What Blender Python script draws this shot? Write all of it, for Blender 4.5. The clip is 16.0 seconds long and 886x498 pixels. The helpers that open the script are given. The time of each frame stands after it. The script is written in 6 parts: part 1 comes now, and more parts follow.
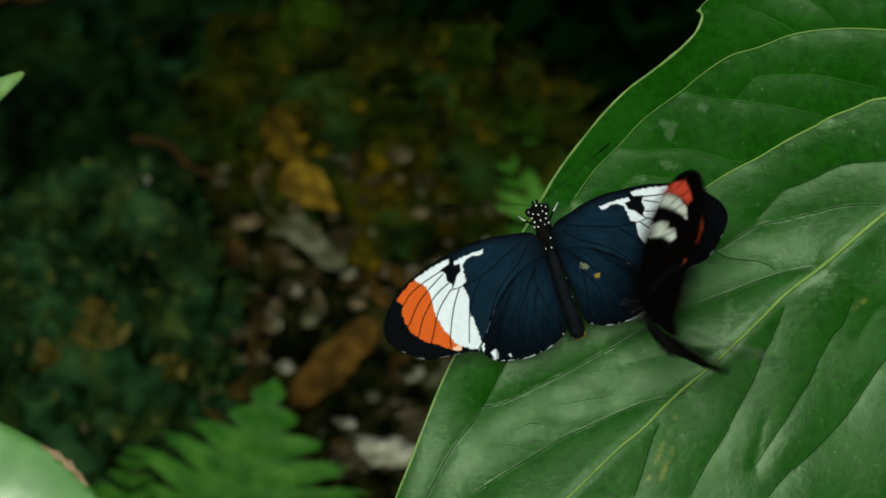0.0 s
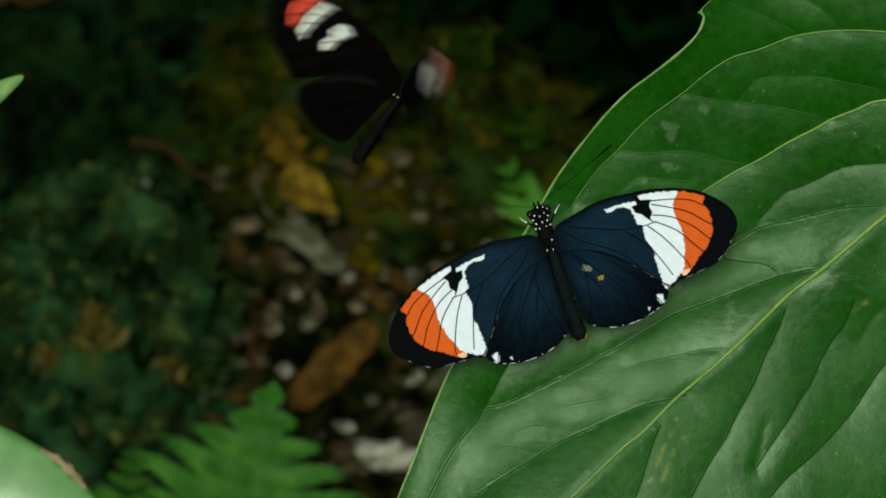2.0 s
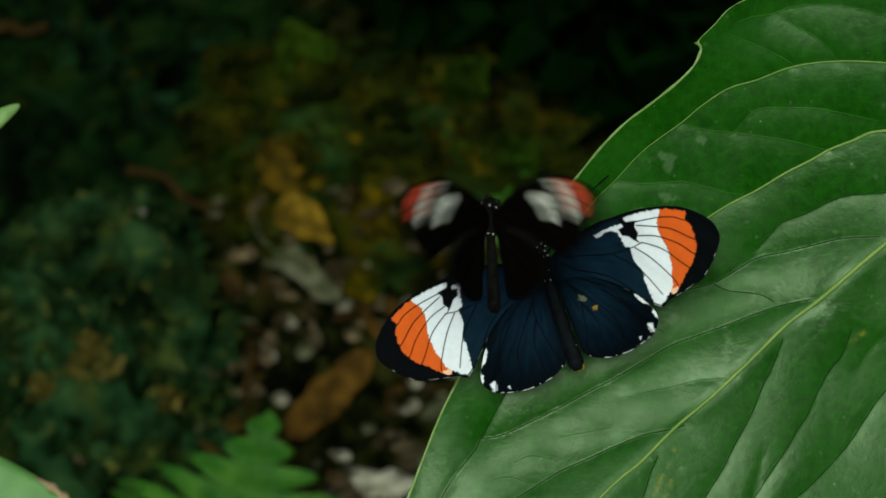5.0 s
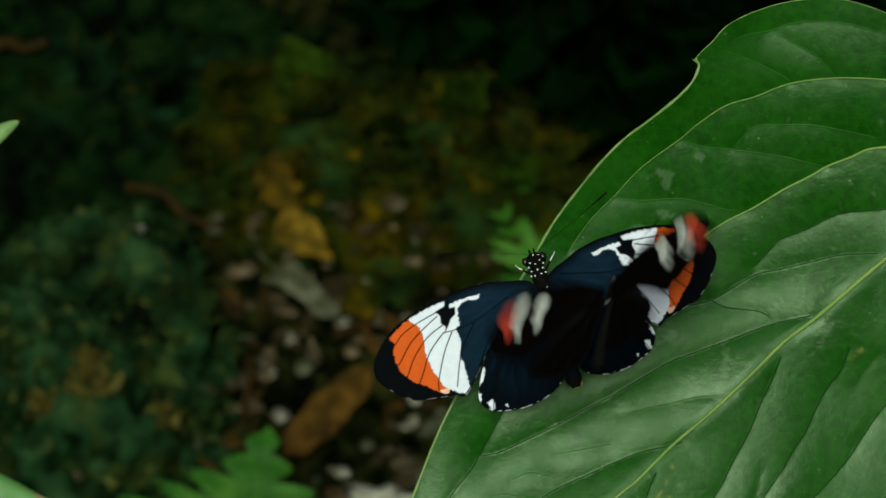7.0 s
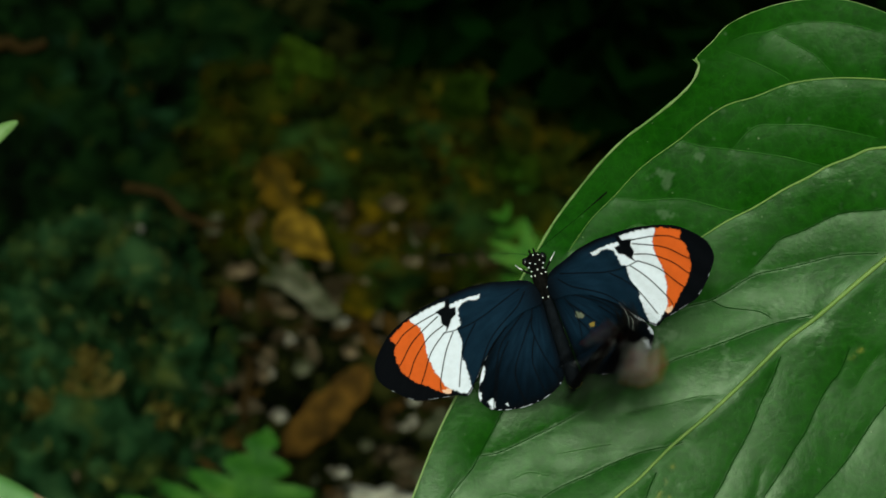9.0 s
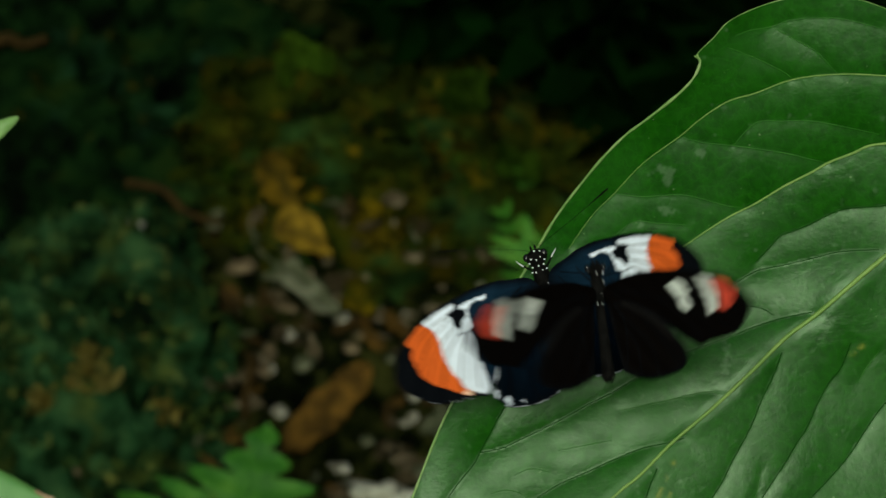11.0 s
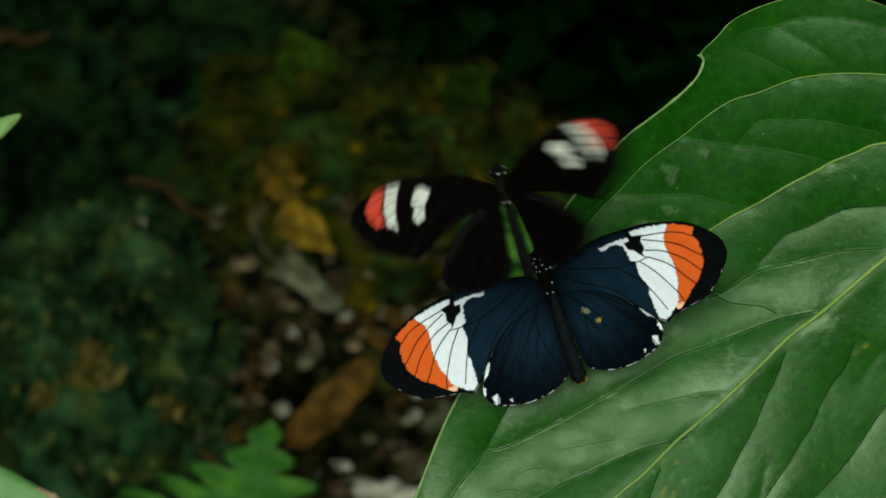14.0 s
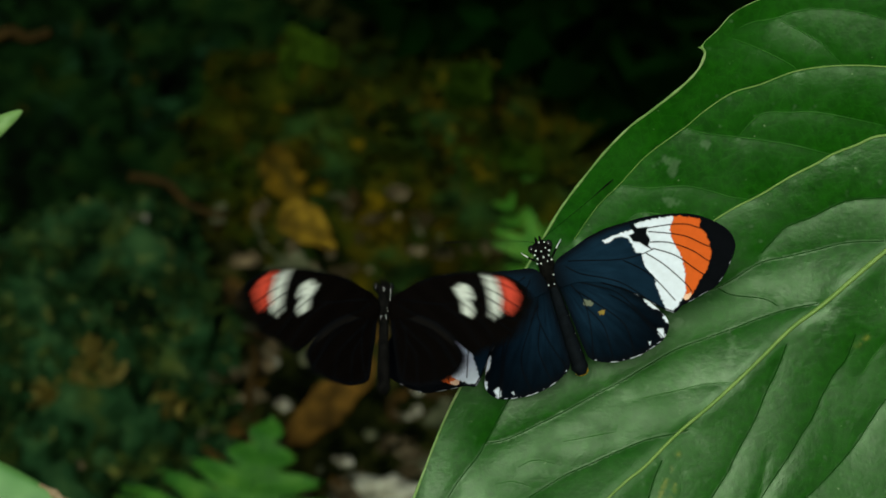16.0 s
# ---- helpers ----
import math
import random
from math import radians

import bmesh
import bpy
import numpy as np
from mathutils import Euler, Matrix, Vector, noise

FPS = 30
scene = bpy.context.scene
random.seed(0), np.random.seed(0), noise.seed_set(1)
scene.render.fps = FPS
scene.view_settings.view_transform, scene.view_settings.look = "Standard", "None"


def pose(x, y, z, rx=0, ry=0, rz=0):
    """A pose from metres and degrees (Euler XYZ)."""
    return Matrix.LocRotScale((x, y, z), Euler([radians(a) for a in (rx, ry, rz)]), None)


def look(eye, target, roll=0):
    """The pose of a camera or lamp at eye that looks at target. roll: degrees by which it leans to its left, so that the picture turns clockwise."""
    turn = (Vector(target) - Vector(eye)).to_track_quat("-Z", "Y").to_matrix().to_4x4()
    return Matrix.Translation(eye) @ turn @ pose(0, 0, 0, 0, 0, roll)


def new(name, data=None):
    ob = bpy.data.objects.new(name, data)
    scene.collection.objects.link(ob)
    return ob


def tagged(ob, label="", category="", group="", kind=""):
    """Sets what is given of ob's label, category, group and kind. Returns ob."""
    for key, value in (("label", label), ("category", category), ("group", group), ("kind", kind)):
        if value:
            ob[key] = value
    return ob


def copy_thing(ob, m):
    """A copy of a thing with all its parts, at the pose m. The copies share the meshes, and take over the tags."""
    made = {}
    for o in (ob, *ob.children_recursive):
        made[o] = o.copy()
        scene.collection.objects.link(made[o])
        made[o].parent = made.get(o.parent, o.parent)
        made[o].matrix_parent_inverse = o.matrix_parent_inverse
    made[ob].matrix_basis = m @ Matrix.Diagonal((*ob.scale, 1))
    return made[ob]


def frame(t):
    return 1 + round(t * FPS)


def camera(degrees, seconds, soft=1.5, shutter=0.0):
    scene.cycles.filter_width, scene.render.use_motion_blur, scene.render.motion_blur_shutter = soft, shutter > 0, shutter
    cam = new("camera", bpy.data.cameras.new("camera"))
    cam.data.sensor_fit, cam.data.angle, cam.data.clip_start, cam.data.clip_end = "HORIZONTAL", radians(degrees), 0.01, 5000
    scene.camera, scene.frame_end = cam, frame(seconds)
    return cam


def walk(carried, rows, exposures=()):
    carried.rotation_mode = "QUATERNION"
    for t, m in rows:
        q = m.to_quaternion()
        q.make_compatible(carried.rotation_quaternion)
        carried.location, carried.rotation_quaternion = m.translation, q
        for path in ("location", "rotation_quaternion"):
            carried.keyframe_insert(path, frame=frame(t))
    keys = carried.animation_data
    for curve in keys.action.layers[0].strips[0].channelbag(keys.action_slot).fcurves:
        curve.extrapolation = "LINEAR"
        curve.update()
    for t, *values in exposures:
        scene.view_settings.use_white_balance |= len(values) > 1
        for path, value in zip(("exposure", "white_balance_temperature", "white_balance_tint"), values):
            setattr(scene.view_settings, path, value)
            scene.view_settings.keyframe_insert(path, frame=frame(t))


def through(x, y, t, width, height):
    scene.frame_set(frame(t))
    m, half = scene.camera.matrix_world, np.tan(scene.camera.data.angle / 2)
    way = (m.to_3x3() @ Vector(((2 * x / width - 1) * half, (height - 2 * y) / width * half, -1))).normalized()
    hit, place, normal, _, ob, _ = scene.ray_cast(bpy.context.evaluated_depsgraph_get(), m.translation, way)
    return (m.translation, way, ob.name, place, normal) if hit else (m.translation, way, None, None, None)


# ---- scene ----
# camera: a long lens looking steeply down, held nearly still and tilted up a little on the way
AIM = ((0, 0, 0), (0.5, -2, 4.5), (1, -2, 4.5), (1.5, -1.5, 5), (2.5, -1.5, 6.5), (3, -1.5, 7.5), (3.5, -2.5, 10.5), (4, -4.5, 23),
       (4.2, -5.5, 30), (5.2, -9, 62), (6.3, -10.5, 79), (6.5, -10.5, 81), (7, -10.5, 85.5), (7.5, -9, 87), (8, -9.5, 87), (9, -12, 86),
       (11.5, -10.5, 78), (12, -10.5, 78), (12.5, -9, 76.5), (13, -7.5, 75), (14, -6.5, 74), (15, -6.5, 74), (15.5, -5, 72), (16, -4, 67))
STEP = 0.011575  # degrees for one unit of AIM
cam = camera(18.0, 16.0, soft=1.65, shutter=0.8)
cam.data.dof.use_dof = True
cam.data.dof.focus_distance = 0.575
cam.data.dof.aperture_fstop = 25.0
EYE = pose(0, 0, 0.9, 40)
walk(cam, [(t, EYE @ pose(0, 0, 0, y * STEP, x * STEP)) for t, x, y in AIM], exposures=((0, 0.0), (16, 0.0)))

# light: soft overcast daylight from above
world = bpy.data.worlds.new("overcast_sky")
scene.world = world
world.use_nodes = True
sky = world.node_tree.nodes.new("ShaderNodeTexSky")
sky.sky_type = "NISHITA"
sky.sun_disc = False
sky.sun_elevation = radians(57)
sky.sun_rotation = radians(191)
sky.air_density = 1.2
sky.dust_density = 4.0
world.node_tree.links.new(sky.outputs[0], world.node_tree.nodes["Background"].inputs[0])
world.node_tree.nodes["Background"].inputs[1].default_value = 0.09
sun = new("sun", bpy.data.lights.new("sun", "SUN"))
sun.data.energy = 3.25
sun.data.angle = radians(26)
sun.data.color = (0.87, 1.0, 0.79)
sun.matrix_world = look((-0.27, -1.0, 2.6), (0, 0.4, 0.45))


# ---- materials ----
def ramp_node(nodes, stops):
    r = nodes.new("ShaderNodeValToRGB")
    while len(r.color_ramp.elements) < len(stops):
        r.color_ramp.elements.new(0.5)
    for e, (at, col) in zip(r.color_ramp.elements, stops):
        e.position, e.color = at, (*col, 1)
    return r


def surface(name, stops, scale, rough=0.6, bump=0.2, fine=6.0, detail=6.0, spec=0.5, depth=0.001, vary=0.0, coat=0.0, sheen=0.0, through=0.0, gloss=0.12):
    """Noise-coloured surface: broad patches and fine grain, with relief."""
    m = bpy.data.materials.new(name)
    m.use_nodes = True
    n, l = m.node_tree.nodes, m.node_tree.links
    b = n["Principled BSDF"]
    co = n.new("ShaderNodeTexCoord")
    n1, n2 = n.new("ShaderNodeTexNoise"), n.new("ShaderNodeTexNoise")
    n1.inputs["Scale"].default_value, n1.inputs["Detail"].default_value = scale, detail
    n2.inputs["Scale"].default_value, n2.inputs["Detail"].default_value = scale * fine, 4
    for q in (n1, n2):
        l.new(co.outputs["Object"], q.inputs["Vector"])
    mix = n.new("ShaderNodeMath")
    mix.operation = "MULTIPLY_ADD"
    l.new(n2.outputs[0], mix.inputs[0])
    mix.inputs[1].default_value = 0.45
    sub = n.new("ShaderNodeMath")
    sub.operation = "SUBTRACT"
    l.new(n1.outputs[0], sub.inputs[0])
    sub.inputs[1].default_value = 0.22
    l.new(sub.outputs[0], mix.inputs[2])
    r = ramp_node(n, stops)
    if vary:
        info = n.new("ShaderNodeObjectInfo")
        isl = n.new("ShaderNodeNewGeometry")
        add = n.new("ShaderNodeMath")
        add.operation = "ADD"
        l.new(info.outputs["Random"], add.inputs[0])
        l.new(isl.outputs["Random Per Island"], add.inputs[1])
        ma = n.new("ShaderNodeMath")
        ma.operation = "MULTIPLY_ADD"
        l.new(add.outputs[0], ma.inputs[0])
        ma.inputs[1].default_value = vary
        shift = n.new("ShaderNodeMath")
        shift.operation = "SUBTRACT"
        l.new(mix.outputs[0], shift.inputs[0])
        shift.inputs[1].default_value = vary
        l.new(shift.outputs[0], ma.inputs[2])
        l.new(ma.outputs[0], r.inputs[0])
    else:
        l.new(mix.outputs[0], r.inputs[0])
    l.new(r.outputs[0], b.inputs["Base Color"])
    rr = n.new("ShaderNodeMapRange")
    rr.inputs["To Min"].default_value, rr.inputs["To Max"].default_value = max(0.05, rough - gloss), min(1, rough + gloss)
    l.new(n2.outputs[0], rr.inputs[0])
    l.new(rr.outputs[0], b.inputs["Roughness"])
    b.inputs["Specular IOR Level"].default_value = spec
    b.inputs["Coat Weight"].default_value = coat
    b.inputs["Sheen Weight"].default_value = sheen
    if through:
        b.inputs["Transmission Weight"].default_value = 0
        tr = n.new("ShaderNodeBsdfTranslucent")
        l.new(r.outputs[0], tr.inputs[0])
        ms = n.new("ShaderNodeMixShader")
        ms.inputs[0].default_value = through
        l.new(b.outputs[0], ms.inputs[1])
        l.new(tr.outputs[0], ms.inputs[2])
        l.new(ms.outputs[0], n["Material Output"].inputs[0])
    if bump:
        bp = n.new("ShaderNodeBump")
        bp.inputs["Strength"].default_value, bp.inputs["Distance"].default_value = bump, depth
        l.new(mix.outputs[0], bp.inputs["Height"])
        l.new(bp.outputs[0], b.inputs["Normal"])
    return m


def scaled_wing(name):
    """Powdery wing scales: the wing's own markings with a fine grain."""
    m = bpy.data.materials.new(name)
    m.use_nodes = True
    n, l = m.node_tree.nodes, m.node_tree.links
    b = n["Principled BSDF"]
    at = n.new("ShaderNodeAttribute")
    at.attribute_name = "markings"
    co = n.new("ShaderNodeTexCoord")
    ns = n.new("ShaderNodeTexNoise")
    ns.inputs["Scale"].default_value, ns.inputs["Detail"].default_value = 900, 5
    l.new(co.outputs["Object"], ns.inputs["Vector"])
    mr = n.new("ShaderNodeMapRange")
    mr.inputs["To Min"].default_value, mr.inputs["To Max"].default_value = 0.88, 1.12
    l.new(ns.outputs[0], mr.inputs[0])
    mu = n.new("ShaderNodeVectorMath")
    mu.operation = "SCALE"
    l.new(at.outputs["Color"], mu.inputs[0])
    l.new(mr.outputs[0], mu.inputs["Scale"])
    l.new(mu.outputs[0], b.inputs["Base Color"])
    b.inputs["Roughness"].default_value = 0.62
    b.inputs["Specular IOR Level"].default_value = 0.008
    bp = n.new("ShaderNodeBump")
    bp.inputs["Strength"].default_value, bp.inputs["Distance"].default_value = 0.25, 0.0001
    l.new(ns.outputs[0], bp.inputs["Height"])
    l.new(bp.outputs[0], b.inputs["Normal"])
    return m


def leaf_skin(name):
    """Glossy leaf: broad tone changes, a fine vein net, pale scuffs and specks, painted crease shade, uneven gloss."""
    m = bpy.data.materials.new(name)
    m.use_nodes = True
    n, l = m.node_tree.nodes, m.node_tree.links
    b = n["Principled BSDF"]
    co = n.new("ShaderNodeTexCoord")

    def noisy(scale, detail, rough=0.5):
        q = n.new("ShaderNodeTexNoise")
        q.inputs["Scale"].default_value, q.inputs["Detail"].default_value, q.inputs["Roughness"].default_value = scale, detail, rough
        l.new(co.outputs["Object"], q.inputs["Vector"])
        return q.outputs[0]

    def span(value, a, z, lo=0.0, hi=1.0):
        q = n.new("ShaderNodeMapRange")
        for key, v in (("From Min", a), ("From Max", z), ("To Min", lo), ("To Max", hi)):
            q.inputs[key].default_value = v
        l.new(value, q.inputs[0])
        return q.outputs[0]

    def blend(fac, a, z):
        q = n.new("ShaderNodeMix")
        q.data_type = "RGBA"
        l.new(fac, q.inputs[0])
        for sock, v in ((q.inputs[6], a), (q.inputs[7], z)):
            if isinstance(v, tuple):
                sock.default_value = (*v, 1)
            else:
                l.new(v, sock)
        return q.outputs[2]

    broad, grain, scuff, film = noisy(30, 4), noisy(520, 4), noisy(130, 5, 0.6), noisy(60, 7, 0.6)
    col = blend(span(broad, 0.3, 0.7), (0.0025, 0.032, 0.0007), (0.0056, 0.055, 0.0012))
    col = blend(span(grain, 0.35, 0.75, 0.0, 0.75), col, (0.009, 0.082, 0.0022))
    col = blend(span(scuff, 0.5, 0.72, 0.0, 0.5), col, (0.0035, 0.042, 0.001))
    net = n.new("ShaderNodeTexVoronoi")
    net.feature = "DISTANCE_TO_EDGE"
    net.inputs["Scale"].default_value = 330
    warp = n.new("ShaderNodeVectorMath")
    warp.operation = "MULTIPLY_ADD"
    nv = n.new("ShaderNodeTexNoise")
    nv.inputs["Scale"].default_value = 140
    l.new(co.outputs["Object"], nv.inputs["Vector"])
    l.new(nv.outputs["Color"], warp.inputs[0])
    warp.inputs[1].default_value = (0.006, 0.006, 0.006)
    l.new(co.outputs["Object"], warp.inputs[2])
    l.new(warp.outputs[0], net.inputs["Vector"])
    line = span(net.outputs["Distance"], 0.0, 0.05, 0.16, 0.0)
    col = blend(line, col, (0.020, 0.125, 0.008))
    col = blend(span(noisy(800, 2), 0.74, 0.78, 0.0, 0.6), col, (0.13, 0.20, 0.09))
    worn_shaded = n.new("ShaderNodeAttribute")
    worn_shaded.attribute_name = "wear_and_shade"
    chan = n.new("ShaderNodeSeparateColor")
    l.new(worn_shaded.outputs["Color"], chan.inputs[0])
    col = blend(chan.outputs[0], col, (0.15, 0.22, 0.13))
    col = blend(chan.outputs[1], col, (0.11, 0.13, 0.012))
    # third channel: painted shade in the creases
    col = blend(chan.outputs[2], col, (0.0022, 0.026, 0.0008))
    l.new(col, b.inputs["Base Color"])
    l.new(span(film, 0.34, 0.66, 0.28, 0.48), b.inputs["Roughness"])
    b.inputs["Specular IOR Level"].default_value = 0.23
    b.inputs["Specular Tint"].default_value = (0.78, 1.0, 0.72, 1)
    tr = n.new("ShaderNodeBsdfTranslucent")
    l.new(col, tr.inputs[0])
    ms = n.new("ShaderNodeMixShader")
    ms.inputs[0].default_value = 0.08
    l.new(b.outputs[0], ms.inputs[1])
    l.new(tr.outputs[0], ms.inputs[2])
    l.new(ms.outputs[0], n["Material Output"].inputs[0])
    add = n.new("ShaderNodeMath")
    add.operation = "MULTIPLY_ADD"
    l.new(scuff, add.inputs[0])
    add.inputs[1].default_value = 0.09
    l.new(span(net.outputs["Distance"], 0.0, 0.12, 0.0, 0.014), add.inputs[2])
    add2 = n.new("ShaderNodeMath")
    add2.operation = "MULTIPLY_ADD"
    l.new(grain, add2.inputs[0])
    add2.inputs[1].default_value = 0.24
    l.new(add.outputs[0], add2.inputs[2])
    add3 = n.new("ShaderNodeMath")
    add3.operation = "MULTIPLY_ADD"
    l.new(noisy(1500, 3), add3.inputs[0])
    add3.inputs[1].default_value = 0.09
    l.new(add2.outputs[0], add3.inputs[2])
    bp = n.new("ShaderNodeBump")
    bp.inputs["Strength"].default_value, bp.inputs["Distance"].default_value = 0.5, 0.0006
    l.new(add3.outputs[0], bp.inputs["Height"])
    l.new(bp.outputs[0], b.inputs["Normal"])
    return m


def mottled(name, base, patches, scale, rough=0.9, depth=0.006):
    """Soft patches of several growths over a grained base."""
    m = surface(name, base, scale, rough, 1.0, 3.0, depth=depth, spec=0.02)
    n, l = m.node_tree.nodes, m.node_tree.links
    b = n["Principled BSDF"]
    sock = b.inputs["Base Color"].links[0].from_socket
    co = n.new("ShaderNodeTexCoord")
    for k, (colour, size, low, high, most) in enumerate(patches):
        mp = n.new("ShaderNodeMapping")
        mp.inputs["Location"].default_value = (3.1 * k + 1.7, 5.3 * k, 2.2 * k)
        l.new(co.outputs["Object"], mp.inputs[0])
        q = n.new("ShaderNodeTexNoise")
        q.inputs["Scale"].default_value, q.inputs["Detail"].default_value, q.inputs["Roughness"].default_value = size, 6, 0.6
        l.new(mp.outputs[0], q.inputs["Vector"])
        r = n.new("ShaderNodeMapRange")
        for key, v in (("From Min", low), ("From Max", high), ("To Max", most)):
            r.inputs[key].default_value = v
        l.new(q.outputs[0], r.inputs[0])
        mx = n.new("ShaderNodeMix")
        mx.data_type = "RGBA"
        l.new(r.outputs[0], mx.inputs[0])
        l.new(sock, mx.inputs[6])
        mx.inputs[7].default_value = (*colour, 1)
        sock = mx.outputs[2]
    l.new(sock, b.inputs["Base Color"])
    return m


M_WING = scaled_wing("wing_scales")
M_VEIN = surface("wing_vein", ((0.3, (0.002, 0.002, 0.003)), (0.7, (0.004, 0.005, 0.006))), 400, 0.7, 0.1, spec=0.006)
M_FUR = surface("black_fur", ((0.3, (0.001, 0.001, 0.001)), (0.7, (0.006, 0.0055, 0.005))), 900, 0.9, 0.6, depth=0.0004, spec=0.03)
M_ABDOMEN = surface("grey_abdomen", ((0.3, (0.001, 0.0018, 0.0026)), (0.7, (0.0045, 0.0065, 0.009))), 700, 0.8, 0.4, depth=0.0003, spec=0.06)
M_EYE = surface("dark_eye", ((0.3, (0.004, 0.004, 0.004)), (0.7, (0.01, 0.01, 0.009))), 900, 0.2, 0.0)
M_DOT = surface("white_dot", ((0.3, (0.6, 0.62, 0.6)), (0.7, (0.8, 0.8, 0.78))), 900, 0.7, 0.1)
M_YELLOW = surface("yellow_tip", ((0.3, (0.55, 0.30, 0.01)), (0.7, (0.75, 0.45, 0.02))), 900, 0.6, 0.1)
M_LEAF = leaf_skin("leaf_blade")
M_RIB = surface("leaf_vein", ((0.2, (0.08, 0.165, 0.026)), (0.8, (0.16, 0.25, 0.055))), 200, 0.5, 0.1, spec=0.2)
M_RIB2 = surface("leaf_side_vein", ((0.2, (0.008, 0.066, 0.003)), (0.8, (0.024, 0.115, 0.008))), 200, 0.5, 0.1, spec=0.2)
# dark green that stands for the shade inside the sunken creases
M_CREASE_SHADE = surface("leaf_crease_shade", ((0.3, (0.003, 0.034, 0.001)), (0.7, (0.005, 0.046, 0.002))), 200, 0.8, 0.1, spec=0.02)
M_RIM = surface("leaf_rim", ((0.25, (0.06, 0.15, 0.025)), (0.5, (0.15, 0.25, 0.07)), (0.75, (0.26, 0.35, 0.15))), 150, 0.5, 0.1, spec=0.2)
M_FERN = surface("fern_green", ((0.25, (0.01188, 0.07254, 0.00432)), (0.5, (0.03267, 0.1264, 0.01008)), (0.75, (0.08316, 0.2012, 0.02304))), 90, 0.6, 0.5, vary=0.12, spec=0.15, through=0.15)
M_SOIL = surface("wet_soil", ((0.36, (0.0004, 0.00085, 7e-05)), (0.5, (0.00307, 0.00486, 0.00052)), (0.68, (0.023, 0.0243, 0.00525))), 110, 0.9, 1.0, depth=0.006, spec=0.02)
M_ROCK = mottled("mossy_rock", ((0.34, (0.0005, 0.00209, 0.00047)), (0.45, (0.00292, 0.0105, 0.00258)), (0.55, (0.00814, 0.028, 0.00938)), (0.68, (0.0206, 0.0501, 0.0164))),
                 (((0.0005, 0.00186, 0.00047), 15, 0.54, 0.66, 0.75), ((0.111, 0.116, 0.0258), 85, 0.59, 0.68, 0.8), ((0.0343, 0.0466, 0.00821), 34, 0.54, 0.68, 0.75)), 46)
# darker version of the mossy rock, with the back boulder's shade in its colours
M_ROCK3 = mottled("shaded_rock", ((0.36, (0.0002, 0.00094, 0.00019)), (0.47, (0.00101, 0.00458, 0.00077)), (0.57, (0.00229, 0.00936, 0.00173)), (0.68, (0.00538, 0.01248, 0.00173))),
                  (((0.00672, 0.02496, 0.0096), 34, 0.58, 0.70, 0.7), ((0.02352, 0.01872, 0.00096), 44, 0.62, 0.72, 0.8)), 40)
M_ROCK2 = mottled("rusty_rock", ((0.34, (0.00067, 0.00125, 6e-05)), (0.46, (0.00515, 0.00849, 0.00036)), (0.58, (0.01016, 0.01432, 0.00079)), (0.70, (0.01953, 0.02122, 0.00108))),
                  (((0.01172, 0.03395, 0.00792), 30, 0.52, 0.68, 0.8), ((0.04062, 0.02652, 0.00072), 34, 0.53, 0.69, 0.8), ((0.09374, 0.0594, 0.00144), 60, 0.60, 0.72, 0.75), ((0.01094, 0.03182, 0.00144), 26, 0.58, 0.70, 0.7), ((0.00047, 0.00106, 0.00014), 42, 0.57, 0.66, 0.8)), 46)
M_MOSS = surface("moss", ((0.2, (0.0024, 0.01, 0.0026)), (0.5, (0.0096, 0.028, 0.0078)), (0.8, (0.044, 0.06, 0.0104))), 50, 0.9, 0.0, vary=0.3, spec=0.02)
M_MOSS2 = surface("bright_moss", ((0.2, (0.008, 0.020, 0.001)), (0.5, (0.016, 0.036, 0.002)), (0.8, (0.03, 0.06, 0.004))), 50, 0.9, 0.0, vary=0.3, spec=0.02)
M_LICHEN = surface("ochre_lichen", ((0.25, (0.05, 0.035, 0.004)), (0.5, (0.12, 0.095, 0.02)), (0.75, (0.24, 0.20, 0.07))), 120, 0.9, 0.0, vary=0.2, spec=0.02)
M_LITLEAF = surface("young_leaf", ((0.2, (0.07, 0.16, 0.035)), (0.8, (0.18, 0.30, 0.10))), 60, 0.5, 0.2, spec=0.2)
M_STONE = surface("pebble", ((0.2, (0.0052, 0.0039, 0.00125)), (0.5, (0.0234, 0.0169, 0.0075)), (0.8, (0.117, 0.0936, 0.0575))), 240, 0.8, 0.8, vary=0.35, spec=0.05)
M_WHITE = surface("white_stone", ((0.3, (0.168, 0.162, 0.115)), (0.7, (0.504, 0.492, 0.391))), 160, 0.7, 0.7, spec=0.1)
M_PINK = surface("pinkish_pebble", ((0.25, (0.020, 0.014, 0.006)), (0.5, (0.075, 0.055, 0.030)), (0.75, (0.20, 0.15, 0.09))), 200, 0.8, 0.9, spec=0.05)
M_PALE = surface("pale_stone", ((0.3, (0.0264, 0.0216, 0.01265)), (0.48, (0.132, 0.12, 0.08625)), (0.66, (0.408, 0.396, 0.322))), 330, 0.8, 0.9, spec=0.1)
M_DEAD = surface("dead_leaf", ((0.3, (0.016, 0.009, 0.0012)), (0.5, (0.042, 0.022, 0.003)), (0.7, (0.10, 0.050, 0.007))), 120, 0.8, 0.9, vary=0.06, spec=0.08)
M_STRAW = surface("yellowed_leaf", ((0.3, (0.020, 0.013, 0.001)), (0.45, (0.055, 0.034, 0.002)), (0.6, (0.12, 0.072, 0.004)), (0.75, (0.19, 0.12, 0.012))), 130, 0.8, 0.9, spec=0.08)
M_AMBER = surface("amber_leaf", ((0.3, (0.008, 0.007, 0.0006)), (0.5, (0.032, 0.021, 0.001)), (0.7, (0.085, 0.048, 0.002))), 120, 0.8, 0.9, spec=0.05)
